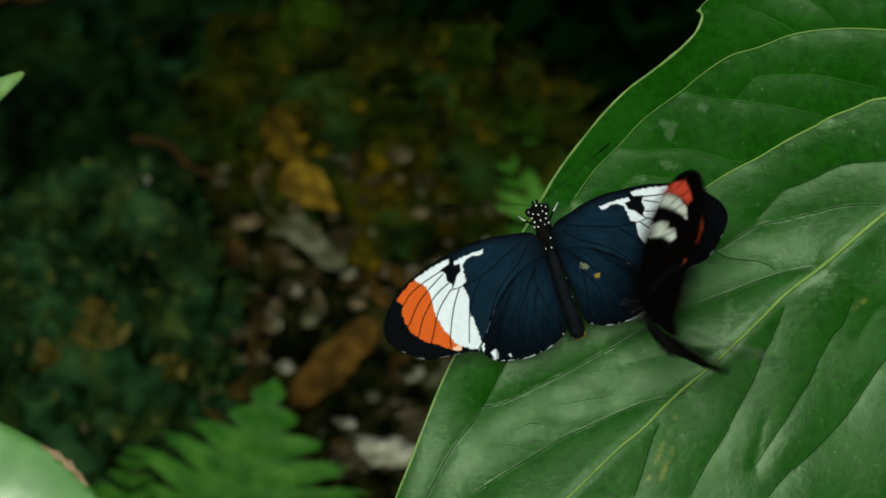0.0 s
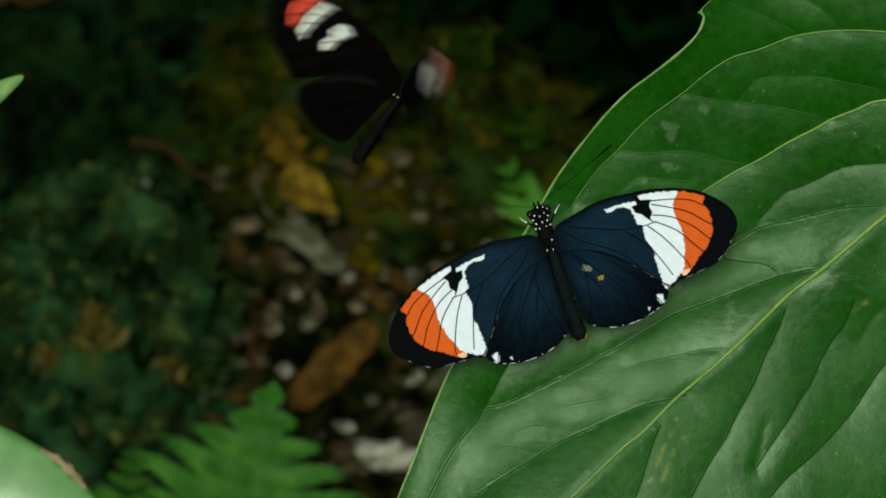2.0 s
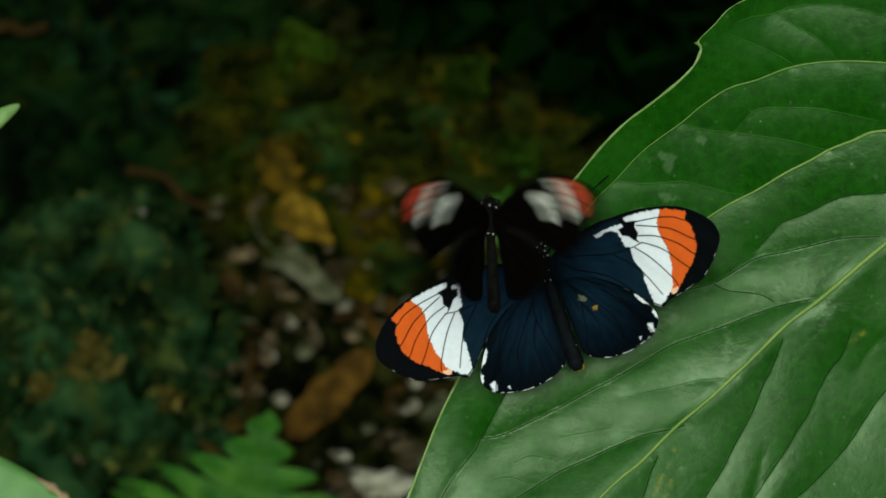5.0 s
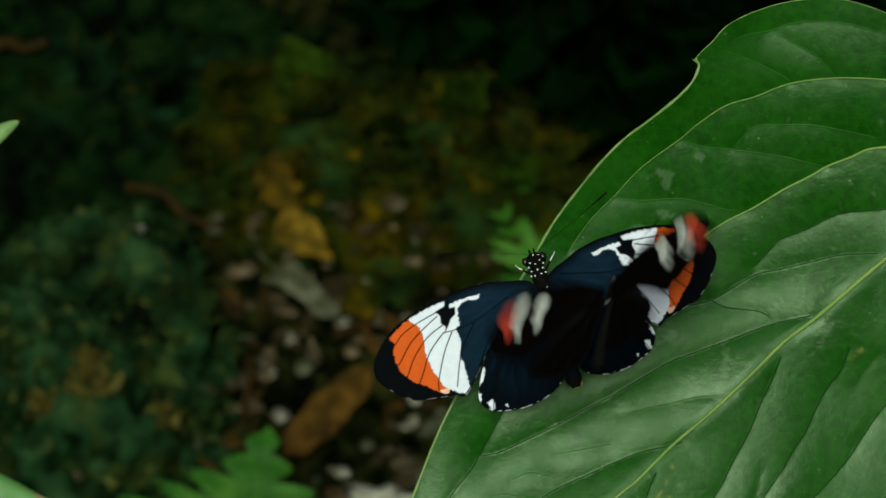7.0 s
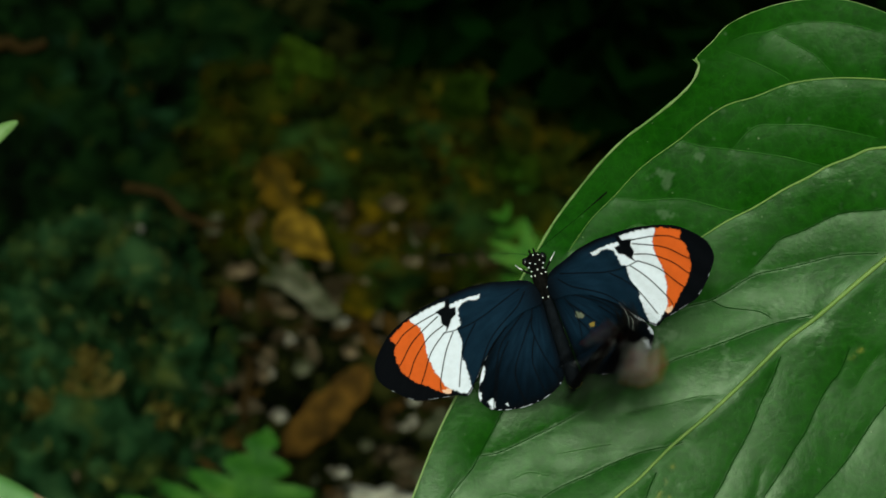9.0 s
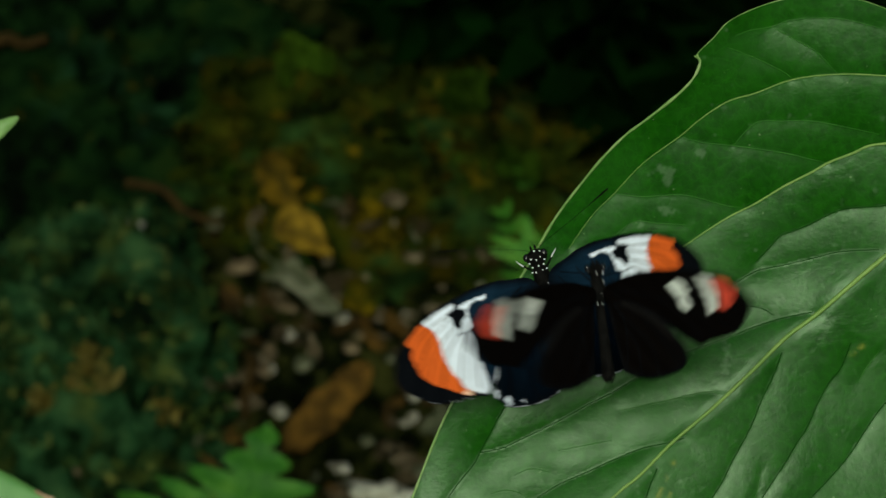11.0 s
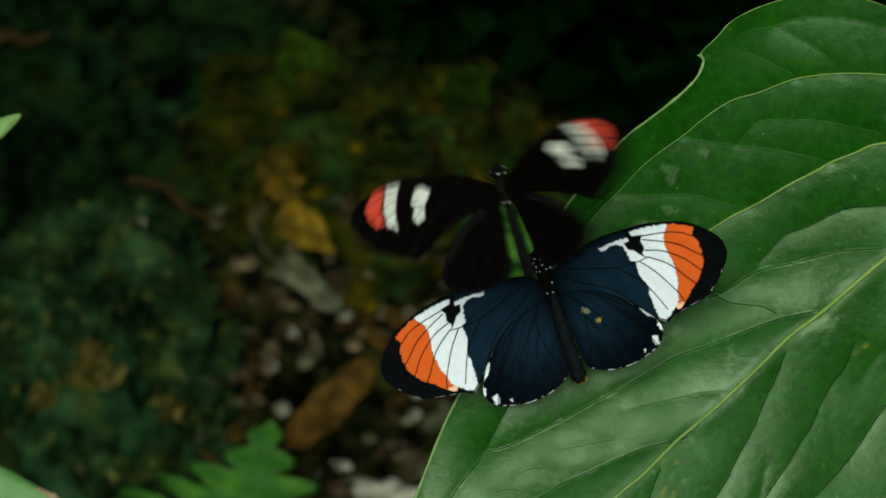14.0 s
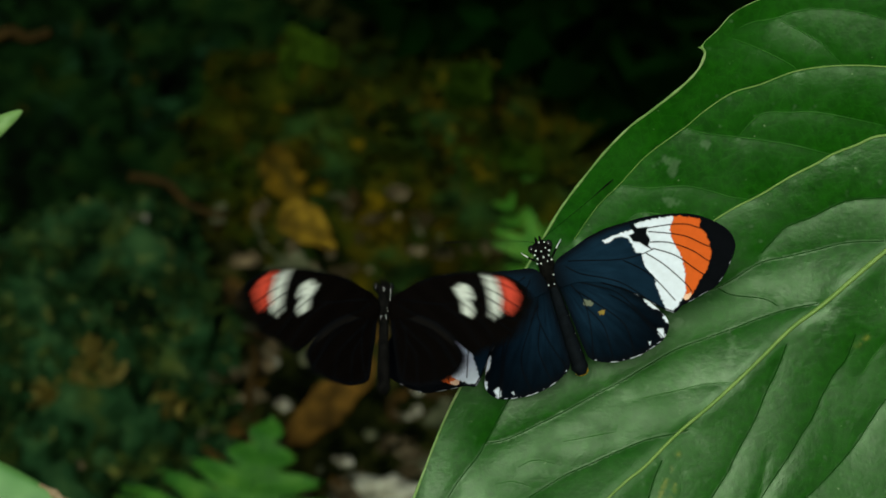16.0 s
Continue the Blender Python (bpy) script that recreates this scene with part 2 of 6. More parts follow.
M_GREY = surface("weathered_leaf", ((0.3, (0.014, 0.018, 0.007)), (0.5, (0.048, 0.052, 0.028)), (0.7, (0.125, 0.125, 0.082))), 130, 0.9, 1.0, spec=0.03)
M_TWIG = surface("twig_bark", ((0.2, (0.006, 0.0042, 0.001)), (0.8, (0.030, 0.017, 0.004))), 120, 0.8, 0.8, spec=0.05)
M_GLOSSY = mottled("glossy_leaf", ((0.25, (0.0478, 0.151, 0.0279)), (0.5, (0.0914, 0.227, 0.0523)), (0.75, (0.163, 0.318, 0.093))), (((0.348, 0.129, 0.0407), 70, 0.66, 0.70, 0.9),), 40, 0.36, 0.0004)
M_GLOSSY.node_tree.nodes["Principled BSDF"].inputs["Specular IOR Level"].default_value = 1.0
M_TAN = surface("dry_leaf_edge", ((0.3, (0.09, 0.06, 0.03)), (0.5, (0.20, 0.14, 0.08)), (0.7, (0.34, 0.25, 0.16))), 260, 0.8, 0.6, spec=0.05)
# near-black green: the shade of the hollow is put into the leaf colour
M_HOLLOW_SHADE = surface("shade_tinted_undergrowth", ((0.2, (0.0003, 0.0026, 0.0002)), (0.5, (0.0005, 0.0042, 0.0003)), (0.8, (0.0010, 0.008, 0.0006))), 30, 0.9, 0.2, vary=0.2, spec=0.01)
# for the added, unseen bank that keeps sky light off the ground
M_SKY_BLOCKER = surface("sky_blocker", ((0.2, (0.002, 0.006, 0.001)), (0.5, (0.004, 0.012, 0.003)), (0.8, (0.008, 0.022, 0.005))), 6, 0.9, 0.8, depth=0.02, spec=0.03)


# ---- mesh helpers ----
def part(name, data, material, parent=None, label=""):
    """Link a bmesh or mesh as one object, under parent if given."""
    if isinstance(data, bmesh.types.BMesh):
        me = bpy.data.meshes.new(name)
        data.to_mesh(me)
        data.free()
    else:
        me = data
    if material and not me.materials:
        me.materials.append(material)
    me.shade_smooth()
    ob = new(name, me)
    if parent:
        ob.parent = parent
    if label:
        tagged(ob, label)
    return ob


def mesh_of(name, verts, faces):
    me = bpy.data.meshes.new(name)
    me.from_pydata([tuple(v) for v in verts], [], faces)
    me.update()
    return me


def spline(points, steps, closed=False):
    """Catmull-Rom line through points of any dimension."""
    p = [np.array(q, float) for q in points]
    n = len(p)
    out = []
    for i in range(n if closed else n - 1):
        a, b, c, d = ((p[(i - 1) % n], p[i], p[(i + 1) % n], p[(i + 2) % n]) if closed else
                      (p[max(i - 1, 0)], p[i], p[i + 1], p[min(i + 2, n - 1)]))
        for k in range(steps):
            t = k / steps
            out.append(0.5 * (2 * b + (c - a) * t + (2 * a - 5 * b + 4 * c - d) * t * t + (3 * b - a - 3 * c + d) * t ** 3))
    if not closed:
        out.append(p[-1])
    return np.array(out)


def tube(bm, line, radii, sides=6, flat=1.0):
    """Sweep a ring along a 3D line into bm; radii is a number or one per point."""
    line = [Vector(q) for q in line]
    rings = []
    for i, q in enumerate(line):
        d = (line[min(i + 1, len(line) - 1)] - line[max(i - 1, 0)]).normalized()
        side = d.cross(Vector((0.13, 0.21, 0.97))).normalized()
        up = side.cross(d)
        r = radii[i] if hasattr(radii, "__len__") else radii
        rings.append([bm.verts.new(q + r * (math.cos(a) * side + flat * math.sin(a) * up)) for a in (2 * math.pi * k / sides for k in range(sides))])
    for a, b in zip(rings, rings[1:]):
        for k in range(sides):
            bm.faces.new((a[k], a[(k + 1) % sides], b[(k + 1) % sides], b[k]))
    bm.faces.new(rings[0][::-1])
    bm.faces.new(rings[-1])
    return bm


def blob(radii, place=(0, 0, 0), detail=2, rough=0.0, freq=3.0, seed=0):
    """A rounded, slightly uneven lump."""
    bm = bmesh.new()
    bmesh.ops.create_icosphere(bm, subdivisions=detail, radius=1)
    off = Vector((seed * 7.3, seed * 3.1, seed * 1.7))
    for v in bm.verts:
        k = 1 + rough * noise.fractal(v.co * freq + off, 1.0, 2.0, 4) if rough else 1
        v.co = Vector((v.co.x * radii[0] * k + place[0], v.co.y * radii[1] * k + place[1], v.co.z * radii[2] * k + place[2]))
    return bm


def inside(poly, pts):
    poly = np.array(poly, float)
    x, y = pts[:, 0], pts[:, 1]
    hit = np.zeros(len(pts), bool)
    for (x0, y0), (x1, y1) in zip(poly, np.roll(poly, -1, 0)):
        if y0 != y1:
            hit ^= ((y0 > y) != (y1 > y)) & (x < (x1 - x0) * (y - y0) / (y1 - y0) + x0)
    return hit


def distance(line, pts):
    """Distance of pts to a polyline in the plane."""
    best = np.full(len(pts), 1e9)
    line = np.array(line, float)[:, :2]
    for a, b in zip(line, line[1:]):
        d = b - a
        t = np.clip(((pts - a) @ d) / max(d @ d, 1e-12), 0, 1)
        best = np.minimum(best, np.hypot(*(pts - a - t[:, None] * d).T))
    return best


def filled(outline, spacing, creases=()):
    """Points and triangles of an even mesh inside a closed outline in the plane."""
    from mathutils import geometry
    lo, hi = outline.min(0), outline.max(0)
    gx, gy = np.meshgrid(np.arange(lo[0], hi[0], spacing), np.arange(lo[1], hi[1], spacing * 0.866))
    gx = gx + (np.arange(gx.shape[0]) % 2)[:, None] * spacing / 2
    pts = np.stack([gx.ravel(), gy.ravel()], 1)
    pts = pts[inside(outline, pts)]
    pts = pts[distance(np.vstack([outline, outline[:1]]), pts) > spacing * 0.5]
    n = len(outline)
    edges = [(i, (i + 1) % n) for i in range(n)]
    lines = []
    for c in creases:
        c = c[inside(outline, c)]
        pts = pts[distance(c, pts) > spacing * 0.5]
        k = n + len(lines)
        edges += [(k + i, k + i + 1) for i in range(len(c) - 1)]
        lines += list(c)
    co = [Vector(q) for q in outline] + [Vector(q) for q in lines] + [Vector(q) for q in pts]
    v, e, f, _, _, _ = geometry.delaunay_2d_cdt(co, edges, [], 1, 1e-9)
    return np.array([tuple(q) for q in v]), [tuple(t) for t in f]


# ---- the large leaf ----
LEAF = pose(0, 0.3728, 0.4557, 40)  # the leaf's own plane, its upper face along z; sizes below are in millimetres
MM = 0.001
MARGIN = ((-13, -60.2), (-9.5, -51), (-6.6, -43.8), (-2.5, -33.2), (1.6, -23.8), (10.4, -7.4), (18, 6), (22.7, 14.2), (25.1, 17.8), (28.7, 22.5),
          (33.5, 28.3), (38.2, 33), (42.9, 36.5), (48.6, 41), (52.3, 44.8), (53.8, 48.2), (53.3, 50), (56.5, 53.2), (59.8, 56.7), (65.6, 59.6),
          (72.6, 61.6), (80.8, 62.3), (87.9, 61), (97, 57), (108, 48), (116, 36), (113, 24), (119, 10), (120, -8), (112, -30), (95, -52), (70, -70),
          (40, -82), (10, -90), (-18, -98), (-16, -78))
MIDRIB = ((-16, -95), (5, -72), (24.6, -52.8), (36.3, -41.4), (41, -37.6), (48, -30.6), (56.2, -23.6), (64.4, -15.9), (71.5, -8.9), (78.5, -3.6), (92.3, 8.1), (113, 24))
YELLOW_VEINS = (((113, 24), (104, 31), (90.8, 31.2), (85.2, 29.2), (80.5, 27.4), (77.0, 25.4), (71.1, 22.4), (65.3, 18.9), (59.4, 15.9), (53.6, 12.2), (47.7, 8.1), (39.3, 2.6), (36.9, -0.1), (32.2, -4.8)),
          ((26.6, 9.6), (31.3, 16.3), (36.0, 21.0), (41.9, 27.2), (49.8, 33.0), (53.6, 36.2), (59.4, 40.0), (65.3, 41.8), (72.9, 44.6), (81.7, 45.7), (90.8, 45.5), (101.6, 44.4)))
SIDE_VEINS = (((49.8, 32.7), (54.7, 31.5), (60.6, 30.9), (71.1, 29.4), (77.0, 28.0), (80.5, 27.2)),
          ((36.0, 21.0), (41.9, 20.3), (49.5, 20.7), (54.7, 19.7), (59.4, 18.4), (62.9, 18.0)),
          ((26.6, 9.6), (31.3, 9.3), (36.0, 9.5), (40.7, 9.8), (45.4, 8.9), (48.3, 8.4)),
          ((60.6, 30.9), (65.3, 35.6), (71.1, 36.0), (77.0, 36.0), (82.9, 35.0), (90.8, 33.3)),
          ((36.0, 12.2), (40.1, 15.1), (44.8, 14.8), (50.6, 14.5)),
          ((59.4, 51.4), (65.3, 49.1), (71.1, 46.2), (72.9, 44.8)),
          ((68.6, 55.6), (73.2, 53.1), (77.9, 50.4), (82.2, 46.0)),
          ((61.0, 53.6), (63.9, 54.8), (68.6, 55.6), (72.1, 56.9), (76.8, 57.4), (83.8, 57.2), (91.7, 55.2)),
          ((37.2, -24.1), (41.9, -23.0), (47.7, -21.8), (53.6, -20.4), (61.2, -19.9)),
          ((14.9, -37.6), (18.4, -36.1), (22.5, -36.8)),
          ((10.2, -41.2), (14.0, -40.5), (18.4, -41.9)),
          ((24.3, -32.3), (30.1, -31.2), (35.4, -30.2)),
          ((39.3, -10.1), (43.6, -9.6), (46.5, -10.7)),
          ((66.5, -35.9), (65.5, -40.5), (64.4, -45.0)),
          ((90.8, -11.8), (88.1, -15.3), (86.4, -18.3)))
SUNKEN = (((8.1, -32.7), (12.6, -31.8), (18.4, -29.1), (24.3, -26.2), (30.1, -23.0), (36.0, -20.0), (41.9, -16.5), (47.7, -13.2), (53.6, -11.0), (59.4, -8.9), (65.3, -6.6), (71.1, -4.8), (77.2, -3.6)),
          ((30.7, -13.6), (36.0, -10.7), (39.3, -8.7), (41.3, -6.3), (44.8, -4.0), (50.6, -1.9), (55.9, -0.5), (59.4, 1.3), (65.3, 4.8), (71.1, 6.1), (77.0, 7.5), (82.9, 8.9), (90.8, 9.3)),
          ((65.5, 6.9), (68.2, 9.8), (70.6, 12.2), (75.8, 14.2), (82.9, 17.5), (90.8, 18.3), (99.3, 19.0)),
          ((23.1, -12.4), (19.0, -16.9), (16.1, -20.6), (13.1, -23.6), (10.2, -28.8), (8.1, -32.7), (6.7, -35.3), (2.6, -40.5), (-0.9, -46.4), (-3.3, -51.1)),
          ((6.7, -50.4), (12.6, -46.6), (18.4, -43.1), (24.3, -39.4), (30.1, -36.8), (36.0, -34.1), (41.9, -31.8), (47.7, -30.6), (50.3, -29.8)),
          ((70.7, -12.0), (68.8, -17.1), (66.5, -21.8), (64.1, -27.7), (60.6, -34.1), (58.3, -38.8), (54.7, -44.6), (51.2, -51.1)),
          ((85.0, -10.1), (82.9, -15.3), (80.5, -18.3), (78.2, -22.4), (75.8, -27.7), (73.5, -31.2), (71.1, -35.3), (67.6, -40.5), (64.7, -45.0)),
          ((96.9, -17.1), (90.8, -24.1), (87.6, -28.8), (84.0, -34.1), (79.3, -39.4), (75.8, -42.9), (71.1, -47.0), (67.6, -51.1)),
          ((44.8, -36.1), (43.0, -40.5), (41.3, -46.4), (39.7, -51.1)),
          ((56.5, -0.5), (59.4, -1.9), (65.9, -2.7), (68.8, -4.2)))
DEEP = (0.85, 0.8, 0.55, 0.5, 0.85, 0.34, 0.22, 0.32, 0.2, 0.3)
SCUFFS = ((40.7, -5.4, 3.6, 2.6), (46.5, -8.0, 4.2, 2.0), (44.8, -9.5, 3, 1.5), (59.2, -12.4, 1.3, 4.0), (47.1, 17.5, 2.2, 1.6), (47.1, 25.1, 2, 3), (68.8, -1.9, 3, 2), (53.6, 29.2, 1.6, 1.0))
SCRATCHES = (((42.6, -47.8), (46.6, -38.0)), ((48.2, -34.9), (49.2, -34.1)), ((45.2, -47.6), (48.1, -40.5)), ((85.0, -12.4), (87.4, -10.7)))


def leaf_height(p):
    """Height in millimetres of the blade over its plane: pleats at the veins and a gentle roll."""
    p = np.asarray(p, float).reshape(-1, 2)
    mid_line = spline(MIDRIB, 4)
    mid = distance(mid_line, p)

    h = 2.2 * np.exp(-mid / 10.0) - 0.25 * np.exp(-(mid / 1.0) ** 2)
    for q, deep in zip(SUNKEN, DEEP):
        d = distance(spline(q, 4), p)
        h = h - 1.55 * deep * np.exp(-d / (2.2 + 3.2 * deep))
    for q in YELLOW_VEINS:
        h = h - 0.75 * np.exp(-distance(spline(q, 4), p) / 5.0)
    for q in SIDE_VEINS:
        h = h - 0.33 * np.exp(-distance(spline(q, 4), p) / 2.6)
    h = h + np.array([0.18 * noise.noise(Vector((x * 0.08, y * 0.08, 3.0))) + 0.035 * noise.noise(Vector((x * 0.3, y * 0.3, 6.0))) for x, y in p])
    h = h + 0.0007 * (p[:, 1] - 8) ** 2
    up = np.clip(p[:, 1] - 4, 0, None)
    h = h + 0.25 * (up - 10 * (1 - np.exp(-up / 10)))
    h = h + 1.3 * np.tanh((p[:, 1] + 14) / 8) / (1 + np.exp((77 - p[:, 0]) / 3.5))
    lobe = np.log1p(np.exp((p[:, 1] - 46) / 1.5)) * 1.5
    h = h - 0.19 * lobe / (1 + np.exp((63 - p[:, 0]) / 2.0))
    edge = distance(spline(MARGIN, 3, True), p)
    low = 1 / (1 + np.exp((p[:, 1] + 32) / 5.0))  # the margin droops at the tip and lifts beside the notch
    return h - 0.6 * np.exp(-edge / 3.0) * low + (1.1 - 2.6 * low) * np.exp(-edge / 9.0)


def on_leaf(line, steps=6, lift=0.0):
    flat = spline(line, steps)
    return [(x * MM * (1 - z / 580), y * MM * (1 - z / 580), (z + lift) * MM) for (x, y), z in zip(flat, leaf_height(flat))]


def leaf_wear_and_shade(p):
    """Pale scuffs, yellow scratches and the shade of the creases, painted as dark lines on the blade."""
    out = np.zeros((len(p), 4))
    ragged = np.array([noise.fractal(Vector((x * 0.45, y * 0.45, 2.0)), 0.8, 2.0, 4) for x, y in p])
    near = np.zeros(len(p))
    for x, y, rx, ry in SCUFFS:
        near = np.maximum(near, np.exp(-((p[:, 0] - x) / rx) ** 2 - ((p[:, 1] - y) / ry) ** 2))
    out[:, 0] = np.clip((near + ragged * 0.9 - 0.6) / 0.3, 0, 1) * 0.24
    for line in SCRATCHES:
        out[:, 1] = np.maximum(out[:, 1], np.exp(-(distance(line, p) / 0.45) ** 2) * np.clip(0.5 + 1.6 * ragged, 0, 1))
    # crease shade, painted as a dark line along each sunken vein
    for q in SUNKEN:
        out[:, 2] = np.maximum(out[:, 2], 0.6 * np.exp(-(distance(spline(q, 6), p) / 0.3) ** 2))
    return out


def build_leaf():
    leaf = new("large_leaf")
    tagged(leaf, "large glossy green leaf with yellowish veins, under the resting butterfly", "leaf")
    leaf.matrix_basis = LEAF
    flat, faces = filled(spline(MARGIN, 8, True), 0.6, [spline(q, 10) for q in SUNKEN + YELLOW_VEINS + SIDE_VEINS])
    high = leaf_height(flat)
    me = mesh_of("blade", np.column_stack([flat * (1 - high / 580)[:, None], high]) * MM, faces)
    me.color_attributes.new("wear_and_shade", "FLOAT_COLOR", "POINT").data.foreach_set("color", leaf_wear_and_shade(flat).astype(np.float32).ravel())
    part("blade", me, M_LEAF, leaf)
    bm = bmesh.new()
    line = on_leaf(MIDRIB, 6, 0.32)
    tube(bm, line, [MM * (0.2 + 0.32 * i / len(line)) for i in range(len(line))], 8, 0.6)
    part("midrib", bm, M_RIB, leaf, "pale yellow-green midrib")
    for q in YELLOW_VEINS:
        line = on_leaf(q, 6, 0.05)
        n = len(line)
        taper = [MM * (0.10 + 0.24 * (1 - i / n)) for i in range(n)] if q is YELLOW_VEINS[0] else [MM * (0.05 + 0.12 * i / n) for i in range(n)]
        part("vein", tube(bmesh.new(), line, taper, 6, 0.6), M_RIB, leaf)
    for q in SIDE_VEINS:
        line = on_leaf(q, 6, 0.04)
        part("vein", tube(bmesh.new(), line, [MM * (0.03 + 0.08 * math.sin(math.pi * (i + 1) / (len(line) + 1))) for i in range(len(line))], 5, 0.6), M_RIB2, leaf)
    # thin dark tubes that draw the shade along the sunken veins
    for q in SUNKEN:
        part("vein", tube(bmesh.new(), on_leaf(q, 10, 0.03), 0.12 * MM, 5, 0.6), M_CREASE_SHADE, leaf)
    ring = on_leaf(MARGIN + MARGIN[:1], 8, 0.0)
    part("rim", tube(bmesh.new(), ring, [MM * (0.27 + 0.16 * noise.noise(Vector((i * 0.21, 0, 0)))) * (0.35 if q[1] > 49 * MM else 1) for i, q in enumerate(ring)], 6), M_RIM, leaf, "pale thickened leaf edge")
    hook = [(x * MM, y * MM, z * MM) for x, y, z in spline(((53.9, 46.2, 0.6), (53.8, 47.4, 1.3), (53.3, 48.7, 1.9), (52.3, 49.4, 2.1)), 5)]
    part("curl", tube(bmesh.new(), hook, [MM * 0.36 * (1 - 0.045 * i) for i in range(len(hook))], 6), M_RIM, leaf, "pale curled leaf edge at the notch")
    stalk = [(113, 24, 0), (122, 34, -6), (140, 46, -30), (165, 20, -120)]
    inv = LEAF.inverted()
    foot = inv @ Vector((0.21, 0.62, -0.02))
    line = spline([tuple(c * MM for c in q) for q in stalk] + [tuple(foot)], 8)
    part("stalk", tube(bmesh.new(), line, 0.0024, 8), M_RIB, leaf)
    return leaf


large_leaf = build_leaf()

# ---- butterflies (built in millimetres: x to the side, y towards the head, z up) ----
FOREWING = ((1.2, 3), (5.4, 4.6), (9.3, 5.7), (13.4, 6.2), (18.3, 6), (22.2, 5.7), (26.3, 4.8), (30.3, 3.5), (33.1, 1.8), (35.7, -0.6), (37.2, -2.8), (37.5, -5.3), (36.5, -7.4), (35, -9.2), (33.2, -11), (31.4, -12.3), (28.7, -13), (25.6, -13.6), (23.3, -14), (21.5, -14.8), (19.4, -13.1), (16.5, -10), (12.7, -6.6), (8.2, -3.7), (4.6, -2.4), (0.4, -1.8))
HINDWING = ((0.4, 0.9), (5.5, -0.6), (11, -3.9), (15.6, -7.9), (19.3, -13.3), (20.1, -15.7), (19.5, -17.4), (18, -18.8), (15.3, -19.8), (11.6, -20.5), (7.8, -20.3), (4.6, -19.3), (2.6, -18), (2, -15.9), (1.7, -13.5), (1.3, -9.7), (0.9, -5.7), (0.5, -2.7))
WHITE_BAND = ((11.9, 3.9), (13.8, 4.3), (16.2, 4.3), (19.2, 4), (19.2, 5), (21.9, 5), (24.8, 4.6), (27.1, 3.9), (27, 3), (25.9, 2.2), (25.7, 0.3), (25.7, -1.1), (26.2, -3), (26.4, -5), (26.3, -7.1), (25.7, -9.1), (25.5, -10.7), (24.5, -12.2), (23.3, -13.3), (22.1, -14.2), (20.7, -14.3), (20.1, -13.1), (19.9, -11.1), (19.6, -8.6), (19.3, -6.1), (18.7, -4), (18.7, -1.8), (17.7, -0.5), (17.6, 1), (17.2, 2.6), (16.2, 3.3), (15.1, 3.7), (13.4, 3.1), (12.2, 3.4))
BLACK_STAR = ((18.5, 5.1), (19.6, 3.8), (21.4, 3.4), (20.8, 2.4), (21.1, 1.2), (20.5, 0.3), (21.1, -0.8), (19.9, 0.4), (19.2, 1.3), (18.2, 1.8), (17.8, 3.1), (18.8, 3.2), (18.6, 4))
ORANGE_BAND = ((27.3, 4), (29.7, 3.1), (32.3, 1.6), (31.7, 0.3), (32.4, -1.1), (32.6, -2.9), (32.4, -5.4), (31.6, -7.1), (30.3, -9), (28.5, -10), (27.2, -11.5), (26, -12.5), (24.5, -13.2), (24.1, -12.6), (25.4, -10.9), (25.7, -9.1), (26.3, -7.1), (26.4, -5), (26.2, -3), (25.7, -1.1), (25.7, 0.3), (25.9, 2.2), (27, 3))
FORE_VEINS = (((3.9, 2.4), (7.8, 1.2), (14.1, -0.8), (18.9, -1.3), (21.5, -1)),
              ((14.9, -1.3), (17.9, -4.2), (20.1, -7.3), (22.5, -12.5)),
              ((19.8, -1.5), (22.6, -4.9), (25.6, -10), (26.2, -11.9)),
              ((21.5, -1), (25.4, -3.9), (28.4, -7.9), (30.2, -9.9), (32.8, -11.6)),
              ((21.2, 0.5), (24.9, -0.9), (28.8, -3.9), (31.6, -7.3), (35, -9.5)),
              ((21.6, 2.6), (25.9, 0.7), (28.8, -1), (32.1, -4.1), (36.6, -7.2)),
              ((21.4, 3.4), (26.1, 2.6), (29.6, 1.4), (31.6, 0), (37.2, -3.3)),
              ((3.1, 1.5), (5.6, -0.9), (10.2, -3.5), (13.1, -5.5), (15.6, -8.3), (18.6, -12.6)))
HIND_VEINS = (((2.3, -0.8), (3.6, -3.7), (4.6, -6.2), (4.5, -11.9), (3.2, -18.2)),
              ((3.6, -3.7), (6.9, -7.4), (11.4, -13.5), (11.6, -20.5)),
              ((10.1, -6.6), (13.8, -10.7), (17.4, -17.7)),
              ((4.8, -7.7), (7.2, -12.8), (7.1, -20)),
              ((2.3, -0.8), (7.5, -3.9), (12.7, -7.9), (18.2, -18.4)))
HIND_WHITE = (((16.4, -9.4), (17.6, -10.1), (18.8, -11.7), (19, -12.9), (18.2, -12.3), (16.9, -10.8)), ((19.6, -13.7), (20.5, -14.3), (20.1, -16.1), (19.6, -15.6), (19.3, -14.7)), ((17.6, -16.3), (18.7, -16.6), (18.6, -18.3), (17.7, -18.4), (17.4, -17.4)), ((15.1, -18.3), (15.7, -18.5), (15.3, -19.1)))
HIND_SCAR = (((4.5, -5.9), (6.1, -6.7), (6.3, -7.6), (5.7, -7.8), (4.3, -7)), ((6.8, -9.3), (8.5, -9.3), (8, -10.1), (7.1, -10)))
FLIER_WHITE = (((18.0, 2.4), (20.1, 3.2), (21.8, 2.4), (22.9, -0.4), (21.8, -1.6), (22.6, -4.4), (21.0, -5.6), (19.4, -4.0), (19.6, -1.6)), ((25.6, 3.8), (28.8, 3.0), (29.6, -2), (28.6, -6), (26.2, -6.8), (26.8, -2)))
